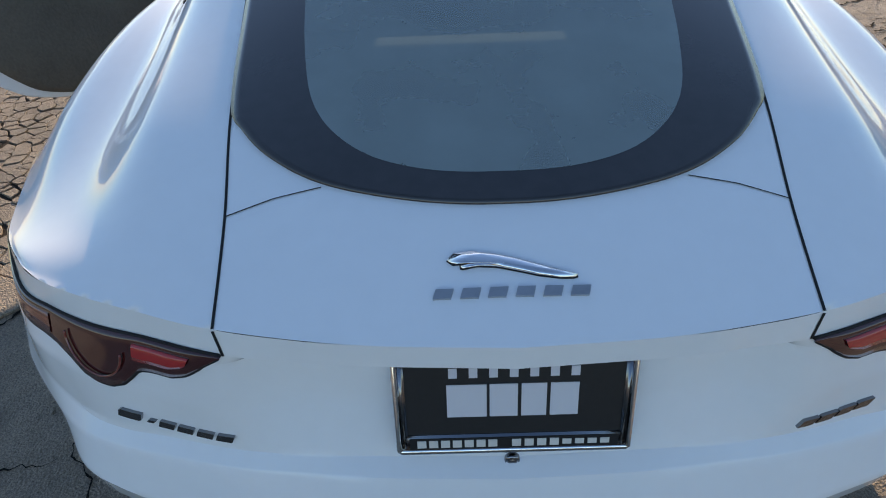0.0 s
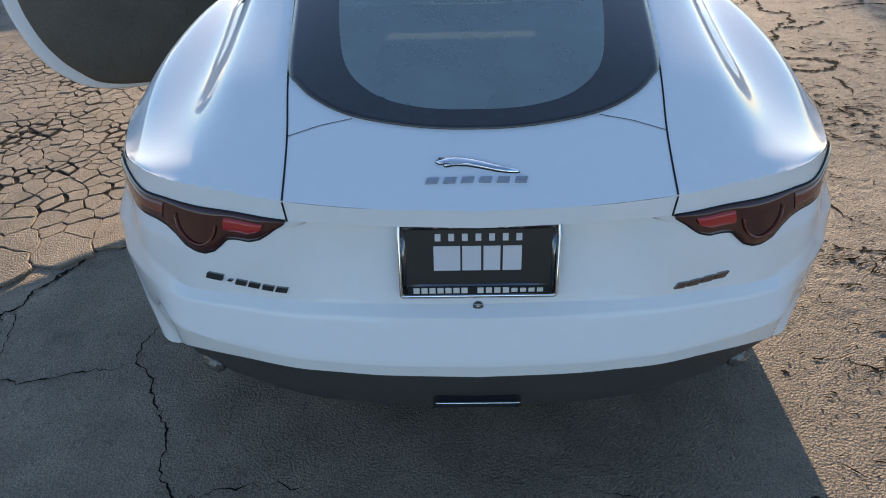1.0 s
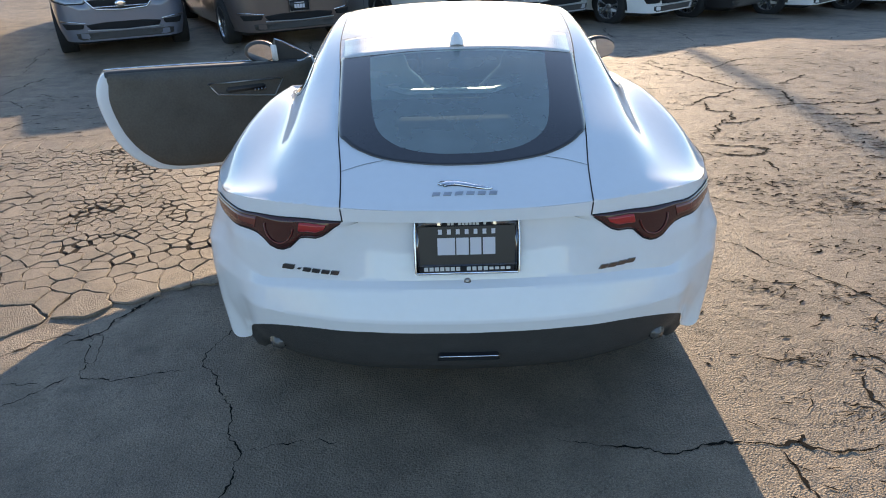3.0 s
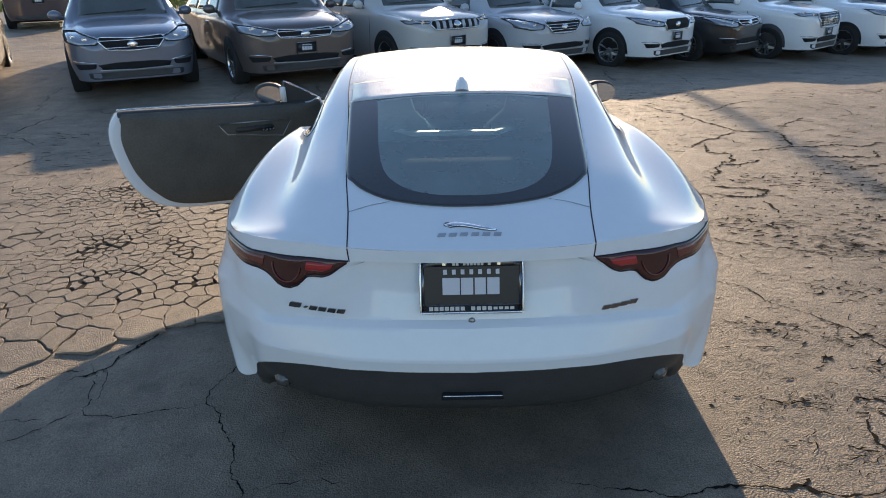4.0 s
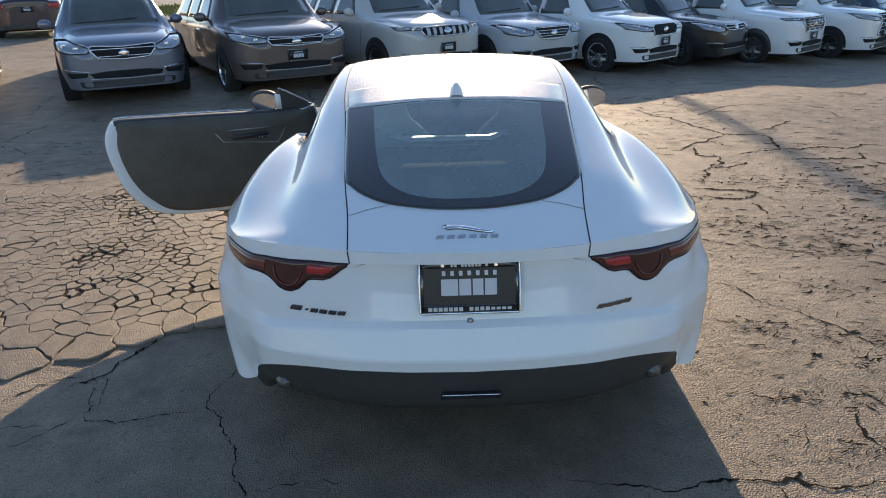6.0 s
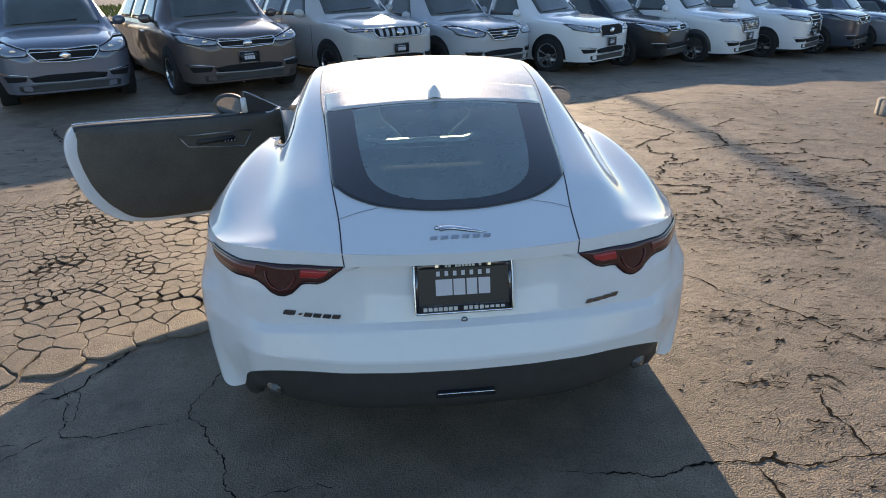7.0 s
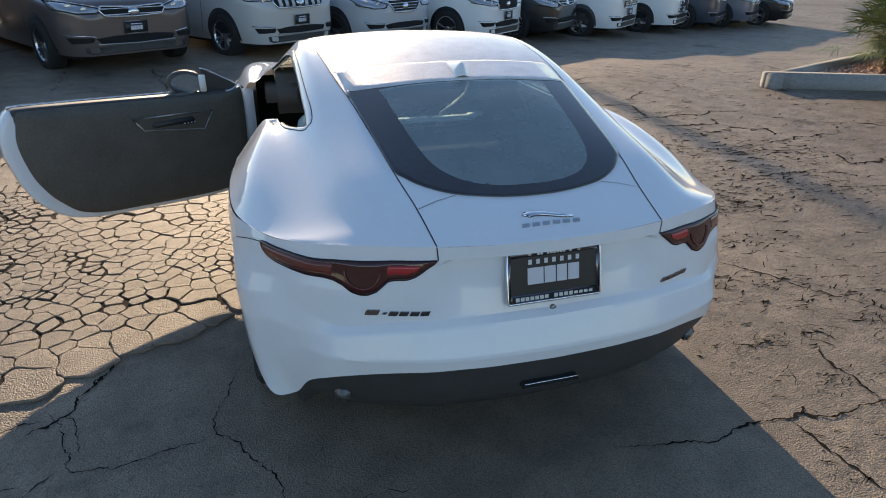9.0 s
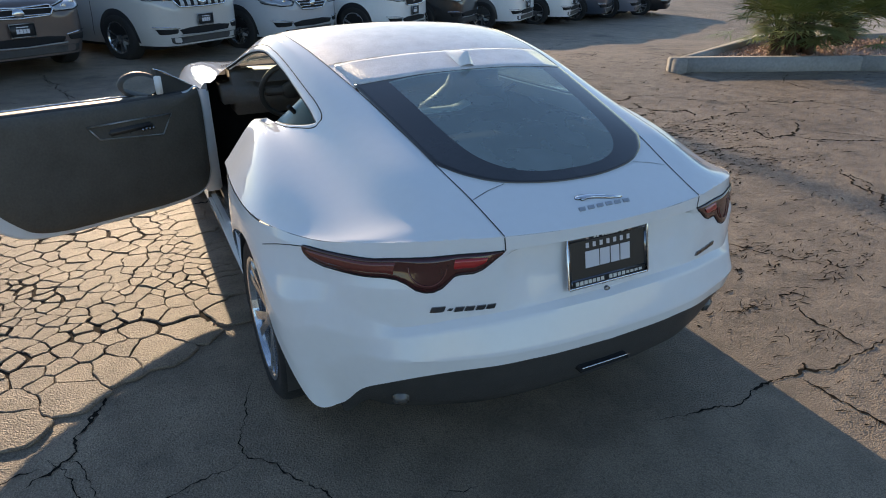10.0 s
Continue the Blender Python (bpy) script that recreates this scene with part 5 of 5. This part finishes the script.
tagged(part("grass", bm, mat("dry_grass", (0.22, 0.22, 0.06), 0.9, grain=0.4, scale=3), smooth=False), "yellow-green grass strip beyond the lot", "grass", kind="stuff")


# ---- ground ----
def ground_material():
    """Worn asphalt: pale exposed stones in a darker binder, broad stains, dark oil spots."""
    m = mat("worn_asphalt", (0.20, 0.18, 0.155), 0.62)
    nt = m.node_tree
    b = nt.nodes["Principled BSDF"]
    tc = nt.nodes.new("ShaderNodeTexCoord")

    def tex(kind, scale, detail=4):
        n = nt.nodes.new(kind)
        n.inputs["Scale"].default_value = scale
        if kind == "ShaderNodeTexNoise":
            n.inputs["Detail"].default_value = detail
        nt.links.new(tc.outputs["Object"], n.inputs["Vector"])
        return n

    def ramp(src, *stops):
        r = nt.nodes.new("ShaderNodeValToRGB")
        el = r.color_ramp.elements
        while len(el) < len(stops):
            el.new(0.5)
        for e, (p, c) in zip(el, stops):
            e.position, e.color = p, (*c, 1) if isinstance(c, tuple) else (c, c, c, 1)
        nt.links.new(src, r.inputs[0])
        return r.outputs[0]

    def mul(a, c):
        n = nt.nodes.new("ShaderNodeMix")
        n.data_type, n.blend_type = "RGBA", "MULTIPLY"
        n.inputs[0].default_value = 1
        nt.links.new(a, n.inputs[6])
        nt.links.new(c, n.inputs[7])
        return n.outputs[2]
    stones = tex("ShaderNodeTexVoronoi", 150)
    grit = tex("ShaderNodeTexNoise", 260, 6)
    mid = tex("ShaderNodeTexNoise", 5, 8)
    broad = tex("ShaderNodeTexNoise", 0.55, 5)
    spots = tex("ShaderNodeTexNoise", 1.7, 6)
    # dark flecks: dirt and shade of small pits, both put into the colour
    pit_flecks = tex("ShaderNodeTexNoise", 30, 5)
    base = ramp(stones.outputs["Distance"], (0.0, (.345, .272, .196)), (.45, (.300, .236, .170)), (.8, (.222, .172, .122)))
    col = mul(base, ramp(grit.outputs[0], (.36, .62), (.64, 1.26)))
    col = mul(col, ramp(mid.outputs[0], (.3, .70), (.7, 1.12)))
    col = mul(col, ramp(broad.outputs[0], (.32, .72), (.5, .95), (.7, 1.1)))
    col = mul(col, ramp(spots.outputs[0], (.30, .5), (.38, .92), (.6, 1.0)))
    col = mul(col, ramp(pit_flecks.outputs[0], (.30, .72), (.40, 1.0)))
    nt.links.new(col, b.inputs["Base Color"])
    grain = tex("ShaderNodeTexNoise", 125, 6)
    lumps = tex("ShaderNodeTexNoise", 26, 5)

    def plus(a, k, c):
        n = nt.nodes.new("ShaderNodeMath")
        n.operation = "MULTIPLY_ADD"
        n.inputs[1].default_value = k
        nt.links.new(a, n.inputs[0])
        nt.links.new(c, n.inputs[2])
        return n
    add = plus(lumps.outputs[0], -1.6, plus(grain.outputs[0], -3.0, stones.outputs["Distance"]).outputs[0])
    bp = nt.nodes.new("ShaderNodeBump")
    bp.inputs["Strength"].default_value, bp.inputs["Distance"].default_value = 1.0, 0.0029
    bp.invert = True
    nt.links.new(add.outputs[0], bp.inputs["Height"])
    nt.links.new(bp.outputs[0], b.inputs["Normal"])
    return m


ASPHALT = ground_material()
# dirt in the cracks; also colours the painted shade of small pits
CRACK = mat("crack_dirt_pit_shade", (0.014, 0.012, 0.010), 0.98, grain=0.4, scale=60, spec=0.1)


def value_noise(x, y, seed):
    """Smooth noise of -1 to 1 over arrays of places."""
    i, j = np.floor(x).astype(np.int64), np.floor(y).astype(np.int64)
    u, v = x - i, y - j
    u, v = u * u * (3 - 2 * u), v * v * (3 - 2 * v)

    def dot(a, b):
        h = (a * 374761393 + b * 668265263 + seed * 974711) & 0x7fffffff
        h = ((h ^ (h >> 13)) * 1274126177) & 0x7fffffff
        return ((h ^ (h >> 16)) & 0xffff) / 32767.5 - 1
    return (dot(i, j) * (1 - u) + dot(i + 1, j) * u) * (1 - v) + (dot(i, j + 1) * (1 - u) + dot(i + 1, j + 1) * u) * v


def relief(x, y):
    """Depth of the worn surface: ragged shallow pits in loose clusters, and a coarse tooth."""
    worn = np.clip(value_noise(x * .85, y * 1.1, 3) + .5 * value_noise(x * 2.3, y * 2.9, 4) + .28, 0, 1)
    rag = value_noise(x * 14, y * 26, 5) + .7 * value_noise(x * 30, y * 48, 6) + .5 * value_noise(x * 52, y * 70, 7)
    tooth = value_noise(x * 38, y * 44, 8) + .8 * value_noise(x * 63, y * 70, 9)
    keep = np.clip((np.abs(x) - .95) / .25, 0, 1)            # smooth where the coupe stands
    return -keep * (.007 * np.clip(rag - .5, 0, .9) * worn + .0022 * np.clip(tooth + .4, 0, 2))


xs = np.array([-400, -100, -40, *np.arange(-20, -5.6, 1.0), *np.arange(-5.5, -.95, .024), *np.arange(-.9, .91, .3), *np.arange(.95, 4.4, .0115), *np.arange(4.42, 9, .03), *np.arange(9.2, 30.1, 1.0), 60, 120, 400])
ys = np.array([-400, -60, -12, *np.arange(-6, -.75, 1.0), *np.arange(-.7, 3.2, .0115), *np.arange(3.22, 6.6, .018), *np.arange(6.65, 9.6, .05), *np.arange(10, 26.1, 1.0), 40, 80, 400])
gx, gy = np.meshgrid(xs, ys)
fall = np.clip((gy - 6) / 5, 0, 1)
gz = -.034 * np.clip(gx, -12, 24) * fall * fall * (3 - 2 * fall) + np.where((gx > -5.5) & (gx < 9) & (gy > -.7) & (gy < 9.6), relief(gx, gy), 0)
nx, ny = len(xs), len(ys)
first = (np.arange(ny - 1)[:, None] * nx + np.arange(nx - 1)[None]).ravel()
quads = np.stack([first, first + 1, first + nx + 1, first + nx], 1).astype(np.int32)
me = bpy.data.meshes.new("ground")
me.vertices.add(nx * ny)
me.vertices.foreach_set("co", np.stack([gx, gy, gz], -1).astype(np.float32).ravel())
me.loops.add(quads.size)
me.loops.foreach_set("vertex_index", quads.ravel())
me.polygons.add(len(quads))
me.polygons.foreach_set("loop_start", np.arange(0, quads.size, 4, dtype=np.int32))
me.update(calc_edges=True)
me.polygons.foreach_set("use_smooth", np.ones(len(quads), dtype=bool))
me.materials.append(ASPHALT)
ground = tagged(new("ground", me), "pale worn cracked asphalt of a parking lot", "ground", kind="structure")


def crack(bm, line, width, rng, jag=.03, step=.014):
    """A ragged crack of uneven width along a line."""
    p = resample(np.array(line, float), max(6, int(np.linalg.norm(np.diff(line, axis=0), axis=1).sum() / step)), False)
    n = len(p)
    off = np.array([noise.noise(Vector((x * 6, y * 6, 3.1))) + .6 * noise.noise(Vector((x * 23, y * 23, 5.2))) + .45 * noise.noise(Vector((x * 61, y * 61, 1.9))) for x, y in p]) * jag
    swell = [.5 + 1.3 * max(0, .3 + noise.noise(Vector((x * 23, y * 23, 8.4)))) for x, y in p]
    left, right = [], []
    for k in range(n):
        d = p[min(k + 1, n - 1)] - p[max(k - 1, 0)]
        d = d / (np.linalg.norm(d) + 1e-9)
        s = np.array([-d[1], d[0]])
        w = width * swell[k] * (.5 + rng.random()) * min(1, 6 * (k + .3) / n, 6 * (n - k - .7) / n) / 2
        c = p[k] + s * off[k]
        for side, row in ((1, left), (-1, right)):
            q = c + s * side * w
            row.append(Vector((q[0], q[1], lie(q[0], q[1]) + .0025)))
    grid(bm, [left, right])


rng = random.Random(11)
bm = bmesh.new()
# in the coupe's shade
crack(bm, [(-1.0, 1.0), (-1.09, .78), (-1.12, .68), (-1.14, .5), (-1.06, .44), (-1.01, .36), (-.98, .28), (-.92, .18), (-.9, .09), (-.83, 0), (-.81, -.16), (-.86, -.3), (-.84, -.7)], .0052, rng, .03)
crack(bm, [(-1.81, .82), (-1.71, .68), (-1.64, .53), (-1.66, .46), (-1.59, .43), (-1.48, .42), (-1.37, .44), (-1.3, .47), (-1.14, .5)], .0046, rng, .03)
crack(bm, [(-1.88, .27), (-1.81, .32), (-1.76, .38), (-1.66, .46)], .005, rng, .03)
crack(bm, [(-1.97, .41), (-1.84, .4), (-1.79, .41)], .0045, rng, .03)
crack(bm, [(-1.73, .78), (-1.65, .68), (-1.61, .6), (-1.61, .54)], .0045, rng, .03)
crack(bm, [(-1.55, 1.16), (-1.63, 1.0), (-1.69, .82), (-1.85, .7)], .012, rng, .03)
crack(bm, [(-1.8, .8), (-1.94, .74), (-2.08, .6)], .008, rng, .03)
crack(bm, [(-.83, -.02), (-.62, .05), (-.45, .02)], .003, rng, .03)
# from the shade out across the sunlit side
crack(bm, [(.3, .02), (.55, -.03), (.69, -.06), (.8, -.03), (.9, -.03), (1.04, -.02), (1.08, -.05), (1.16, -.03), (1.24, -.08), (1.32, -.08), (1.44, -.06), (1.61, -.05), (1.9, 0), (2.5, -.2)], .0105, rng, .022)
crack(bm, [(1.08, -.05), (1.08, -.11), (1.09, -.2), (1.12, -.36), (1.2, -.8)], .010, rng, .022)
crack(bm, [(1.16, -.03), (1.2, .01)], .009, rng, .01)
crack(bm, [(1.62, .36), (1.56, .27), (1.56, .19), (1.58, .13), (1.56, .05), (1.57, -.04)], .010, rng, .02)
crack(bm, [(1.69, .51), (1.74, .43), (1.75, .37)], .008, rng, .02)
crack(bm, [(1.24, 1.72), (1.52, 1.58), (1.62, 1.5), (1.69, 1.3), (1.82, 1.17), (1.92, 1.06), (1.98, .91), (2.08, .74), (2.3, .5)], .009, rng, .03)
crack(bm, [(2.54, 6.98), (2.65, 6.54), (2.84, 6.23), (2.99, 5.68), (3.13, 5.27), (3.43, 5.24), (3.78, 5.26)], .026, rng, .05)
crack(bm, [(3.13, 5.27), (2.77, 4.97), (2.6, 4.87), (2.42, 4.64), (2.26, 4.62)], .024, rng, .05)
crack(bm, [(2.59, 4.84), (2.49, 4.43), (2.7, 4.35), (2.62, 4.14), (2.46, 3.98), (2.32, 3.72), (2.21, 3.5), (2.12, 3.45)], .026, rng, .05)
crack(bm, [(2.46, 3.96), (2.65, 3.98), (2.88, 4.13)], .026, rng, .04)
crack(bm, [(2.06, 3.36), (2.22, 3.33), (2.35, 3.27), (2.52, 3.21), (2.44, 3.1), (2.32, 3.06), (2.18, 3.11), (2.05, 3.16)], .034, rng, .04)
crack(bm, [(2.39, 2.96), (2.37, 2.81), (2.35, 2.68)], .026, rng, .05)
crack(bm, [(2.82, 4.42), (3.08, 4.47), (3.41, 4.56), (3.58, 4.52), (3.83, 4.63), (4.08, 4.53), (4.29, 4.65), (4.74, 4.56)], .030, rng, .05)
crack(bm, [(3.41, 4.56), (3.47, 4.86), (3.56, 5.16)], .026, rng, .05)
crack(bm, [(3.29, 4.22), (3.61, 4.16), (3.84, 4.14), (3.96, 4.09), (4.07, 4.26), (4.06, 4.38)], .030, rng, .05)
crack(bm, [(3.98, 4.07), (4.08, 3.96), (4.22, 3.83), (4.39, 3.82), (4.24, 3.54)], .030, rng, .05)
crack(bm, [(3.05, 2.54), (3.24, 2.52), (3.42, 2.57), (3.61, 2.53), (3.92, 2.44), (3.99, 2.31)], .022, rng, .04)
crack(bm, [(4.37, 2.94), (4.22, 2.61), (4.51, 2.59), (4.9, 2.76), (5.05, 2.94)], .026, rng, .05)
crack(bm, [(5.54, 3.75), (5.79, 3.56), (6.21, 3.5)], .030, rng, .05)
crack(bm, [(4.45, 2.55), (4.63, 2.37), (4.82, 2.22), (5.15, 2.06), (5.8, 1.9)], .022, rng, .05)
crack(bm, [(3.91, 1.71), (3.68, 1.37), (3.65, 1.18), (3.3, .9)], .018, rng, .05)
crack(bm, [(3.62, 5.4), (4.0, 5.73), (4.22, 5.91)], .022, rng, .05)
crack(bm, [(3.18, 6.3), (3.69, 6.79), (4.04, 7.09)], .02, rng, .05)
crack(bm, [(-3.2, 4.2), (-2.2, 4.35), (-1.4, 4.1)], .0096, rng, .05)
crack(bm, [(-5.5, 3.6), (-4.4, 3.9), (-3.2, 4.2)], .0096, rng, .05)


def pit_shade(bm, x, y, ln, width):
    """A short ragged dark sheet, mostly across the lot: painted shade of a pit."""
    a = rng.gauss(0, .45)
    crack(bm, [(x - ln / 2 * math.cos(a), y - ln / 2 * math.sin(a)), (x + rng.uniform(-.2, .2) * ln, y + rng.uniform(-.12, .12) * ln), (x + ln / 2 * math.cos(a), y + ln / 2 * math.sin(a))], width, rng, .16 * ln, max(.008, ln / 7))


WORN = [(2.58, 3.49, .2), (3.21, 3.21, .25), (3.92, 3.26, .3), (3.57, 3.8, .25), (3.04, 2.7, .3), (2.05, 2.57, .2), (2.18, 2.39, .25), (2.6, 2.2, .3), (2.98, 2.15, .3), (2.4, 1.97, .25),
        (2.17, 1.46, .2), (1.82, .95, .16), (1.56, 1.04, .12), (1.55, .46, .12), (1.32, .45, .1), (1.51, .1, .1), (3.84, 3.03, .25), (4.0, 2.83, .25), (2.13, .7, .2), (2.23, .49, .2), (3.58, 2.04, .3), (2.44, .82, .25), (-2.9, 3.2, .3)]
# dark dashes laid flat where low sun would leave pits in shade
for cx, cy, r in WORN:
    for k in range(int(210 * r)):
        pit_shade(bm, cx + rng.gauss(0, r * 1.1), cy + rng.gauss(0, r * .5), rng.uniform(.02, .10), rng.uniform(.0025, .0065) * (1 + .42 * max(0, cy)))
for k in range(2600):
    x, y = 1.05 + 7.5 * rng.random() ** 1.4, -.6 + 8.8 * rng.random() ** 1.2
    if k % 5 == 0:
        x, y = rng.uniform(-8, -1.2), rng.uniform(3.6, 6.0)
    pit_shade(bm, x, y, rng.uniform(.012, .09) * (1 + .2 * max(0, y)), rng.uniform(.0018, .0048) * (1 + .42 * max(0, y)))


def clip(poly, a, b, gap=0.0):
    """The part of a polygon that lies nearer to a than to b, less half a gap."""
    d = b - a
    mid = (a + b) / 2 - d / np.linalg.norm(d) * gap / 2
    out = []
    for p, q in zip(poly, poly[1:] + poly[:1]):
        sp, sq = (p - mid) @ d, (q - mid) @ d
        if sp <= 0:
            out.append(p)
        if sp * sq < 0:
            out.append(p + (q - p) * (sp / (sp - sq)))
    return out


cells = np.array([(x + rng.uniform(-.5, .5), y + rng.uniform(-.4, .4)) for x in np.arange(2.0, 15, 1.25) for y in np.arange(.9, 9.5, 1.05)]
                 + [(x + rng.uniform(-.5, .5), y + rng.uniform(-.4, .4)) for x in np.arange(-9, -.5, 1.3) for y in np.arange(4.3, 8.0, 1.1)])
for c in cells:
    poly = [c + np.array(k) for k in ((-1.2, -1.2), (1.2, -1.2), (1.2, 1.2), (-1.2, 1.2))]
    for j in np.argsort(((cells - c) ** 2).sum(1))[1:12]:
        poly = clip(poly, c, cells[j])
    for p, q in zip(poly, poly[1:] + poly[:1]):
        if rng.random() < .22 and np.linalg.norm(q - p) > .2:
            crack(bm, [p, (p + q) / 2 + np.array([rng.uniform(-.12, .12), rng.uniform(-.12, .12)]), q], rng.uniform(.007, .02), rng, .06)
tagged(part("cracks_and_pit_shade", bm, CRACK, smooth=False), "dark ragged cracks and painted pit shade in the worn asphalt", "crack", kind="stuff")

# broken crazed patch: single plates of asphalt that stand proud of the dirt between them
BED = mat("crazed_bed", (0.040, 0.031, 0.023), 0.97, grain=0.5, scale=60, bump=0.6, spec=0.1)


EDGE = np.array([(-1.0, 1.6), (-1.0, 2.2), (-1.15, 3.3), (-1.9, 3.75), (-3.2, 3.7), (-4.5, 3.95), (-5.2, 3.4), (-5.0, 2.2), (-4.2, 1.2), (-3.3, .85), (-2.6, .85), (-2.0, 1.05), (-1.6, 1.3), (-1.3, 1.45)])
seeds = []
tries = 0
while len(seeds) < 1500 and tries < 60000:
    tries += 1
    x, y = rng.uniform(-5.4, -.9), rng.uniform(.4, 4.1)
    gap = .062 + .15 * max(0, noise.noise(Vector((x * .9, y * .9, .5))) + .1) + .10 * max(0, 1.9 - y)
    old = np.array(seeds or [(9.0, 9.0)])
    if inside(x, y, EDGE) and ((x - old[:, 0]) ** 2 + ((y - old[:, 1]) * 1.25) ** 2).min() > gap * gap:
        seeds.append((x, y))
S = np.array(seeds)
bm = bmesh.new()
bm.faces.new([bm.verts.new((x, y, .003)) for x, y in EDGE])
bed = tagged(part("crazed_patch", bm, BED), "crazed patch of broken asphalt plates with dirt between", "pavement", kind="structure")
plates = []
for k, s in enumerate(S):
    near = np.argsort(((S - s) ** 2).sum(1))[1:16]
    poly = [s + np.array(c) for c in ((-.19, -.11), (-.1, -.19), (.1, -.19), (.19, -.1), (.19, .1), (.1, .19), (-.1, .19), (-.19, .1))]
    for j in near:
        mx, my = (s + S[j]) / 2
        poly = clip(poly, s, S[j], .0026 + .0012 * max(0, my) + .07 * max(0, noise.noise(Vector((mx * 3.4, my * 3.4, 7.7))) - .10) ** 1.2)
        if len(poly) < 3:
            break
    if len(poly) >= 3:
        plates.append((s, poly))
plates.sort(key=lambda e: (e[0][0] + 1.4) ** 2 + (e[0][1] - 1.6) ** 2)
rest = bmesh.new()


def plate_mesh(bm, s, poly, m):
    r = random.Random(int(abs(s[0] * 1000) + abs(s[1] * 77)))
    c = np.mean(poly, 0)
    ring = []
    for p, q in zip(poly, poly[1:] + poly[:1]):
        for k in range(max(1, int(np.linalg.norm(q - p) / .026))):
            v = p + (q - p) * k / max(1, int(np.linalg.norm(q - p) / .026))
            bend = noise.noise_vector(Vector((v[0] * 9, v[1] * 9, 1.3))) * .026 + noise.noise_vector(Vector((v[0] * 31, v[1] * 31, 4.3))) * .009
            ring.append(v + np.array((bend.x, bend.y)) + np.array([r.uniform(-1, 1), r.uniform(-1, 1)]) * .0034)
    h = r.uniform(.008, .014)
    t = (r.uniform(-.02, .02), r.uniform(-.02, .02))
    z = lambda p: h + t[0] * (p[0] - c[0]) + t[1] * (p[1] - c[1])
    low = [bm.verts.new(m @ Vector((p[0], p[1], .001))) for p in ring]
    edge = [bm.verts.new(m @ Vector((p[0], p[1], z(p) - .004))) for p in ring]
    top = [bm.verts.new(m @ Vector((*(c + (p - c) * .955), z(p)))) for p in ring]
    n = len(ring)
    for a, b in ((low, edge), (edge, top)):
        for k in range(n):
            bm.faces.new((a[k], a[(k + 1) % n], b[(k + 1) % n], b[k]))
    bm.faces.new(top)


for k, (s, poly) in enumerate(plates):
    if k < 290:
        bm = bmesh.new()
        plate_mesh(bm, s, poly, Matrix())
        part("asphalt_plate", bm, ASPHALT, bed, smooth=False)
    else:
        plate_mesh(rest, s, poly, Matrix())
ob = part("asphalt_plates", rest, ASPHALT, bed, smooth=False)
ob["kind"] = "stuff"


# loose stones and crumbled spots on the sunlit side
def pebble(bm, x, y, r, rr):
    z = lie(x, y)
    ring = []
    a0 = rr.uniform(0, 6.28)
    for k in range(5):
        a = a0 + k * 1.2566 + rr.uniform(-.3, .3)
        q = r * rr.uniform(.7, 1.2)
        ring.append(bm.verts.new((x + q * math.cos(a), y + q * math.sin(a), z + r * .25)))
    top = bm.verts.new((x + rr.uniform(-.3, .3) * r, y + rr.uniform(-.3, .3) * r, z + r * rr.uniform(.7, 1.1)))
    low = [bm.verts.new((v.co.x * .5 + x * .5, v.co.y * .5 + y * .5, z - .002)) for v in ring]
    for k in range(5):
        bm.faces.new((ring[k], ring[(k + 1) % 5], top))
        bm.faces.new((ring[(k + 1) % 5], ring[k], low[k], low[(k + 1) % 5]))


bm = bmesh.new()
rr = random.Random(21)
for k in range(5200):
    pebble(bm, 1.0 + 6.5 * rr.random() ** 1.6, rr.uniform(-.7, 5.5), .0015 + .004 * rr.random() ** 3, rr)
for k in range(900):
    pebble(bm, rr.uniform(-5, -1.05), rr.uniform(.6, 4.2), .003 + .007 * rr.random() ** 3, rr)
for cx, cy, r in WORN:
    for k in range(int(420 * r)):
        pebble(bm, cx + rr.gauss(0, r * 1.1), cy + rr.gauss(0, r * .45), .0015 + .0035 * rr.random() ** 2, rr)
tagged(part("loose_stones", bm, ASPHALT, smooth=False), "loose stones and grit on the asphalt", "gravel", kind="stuff")
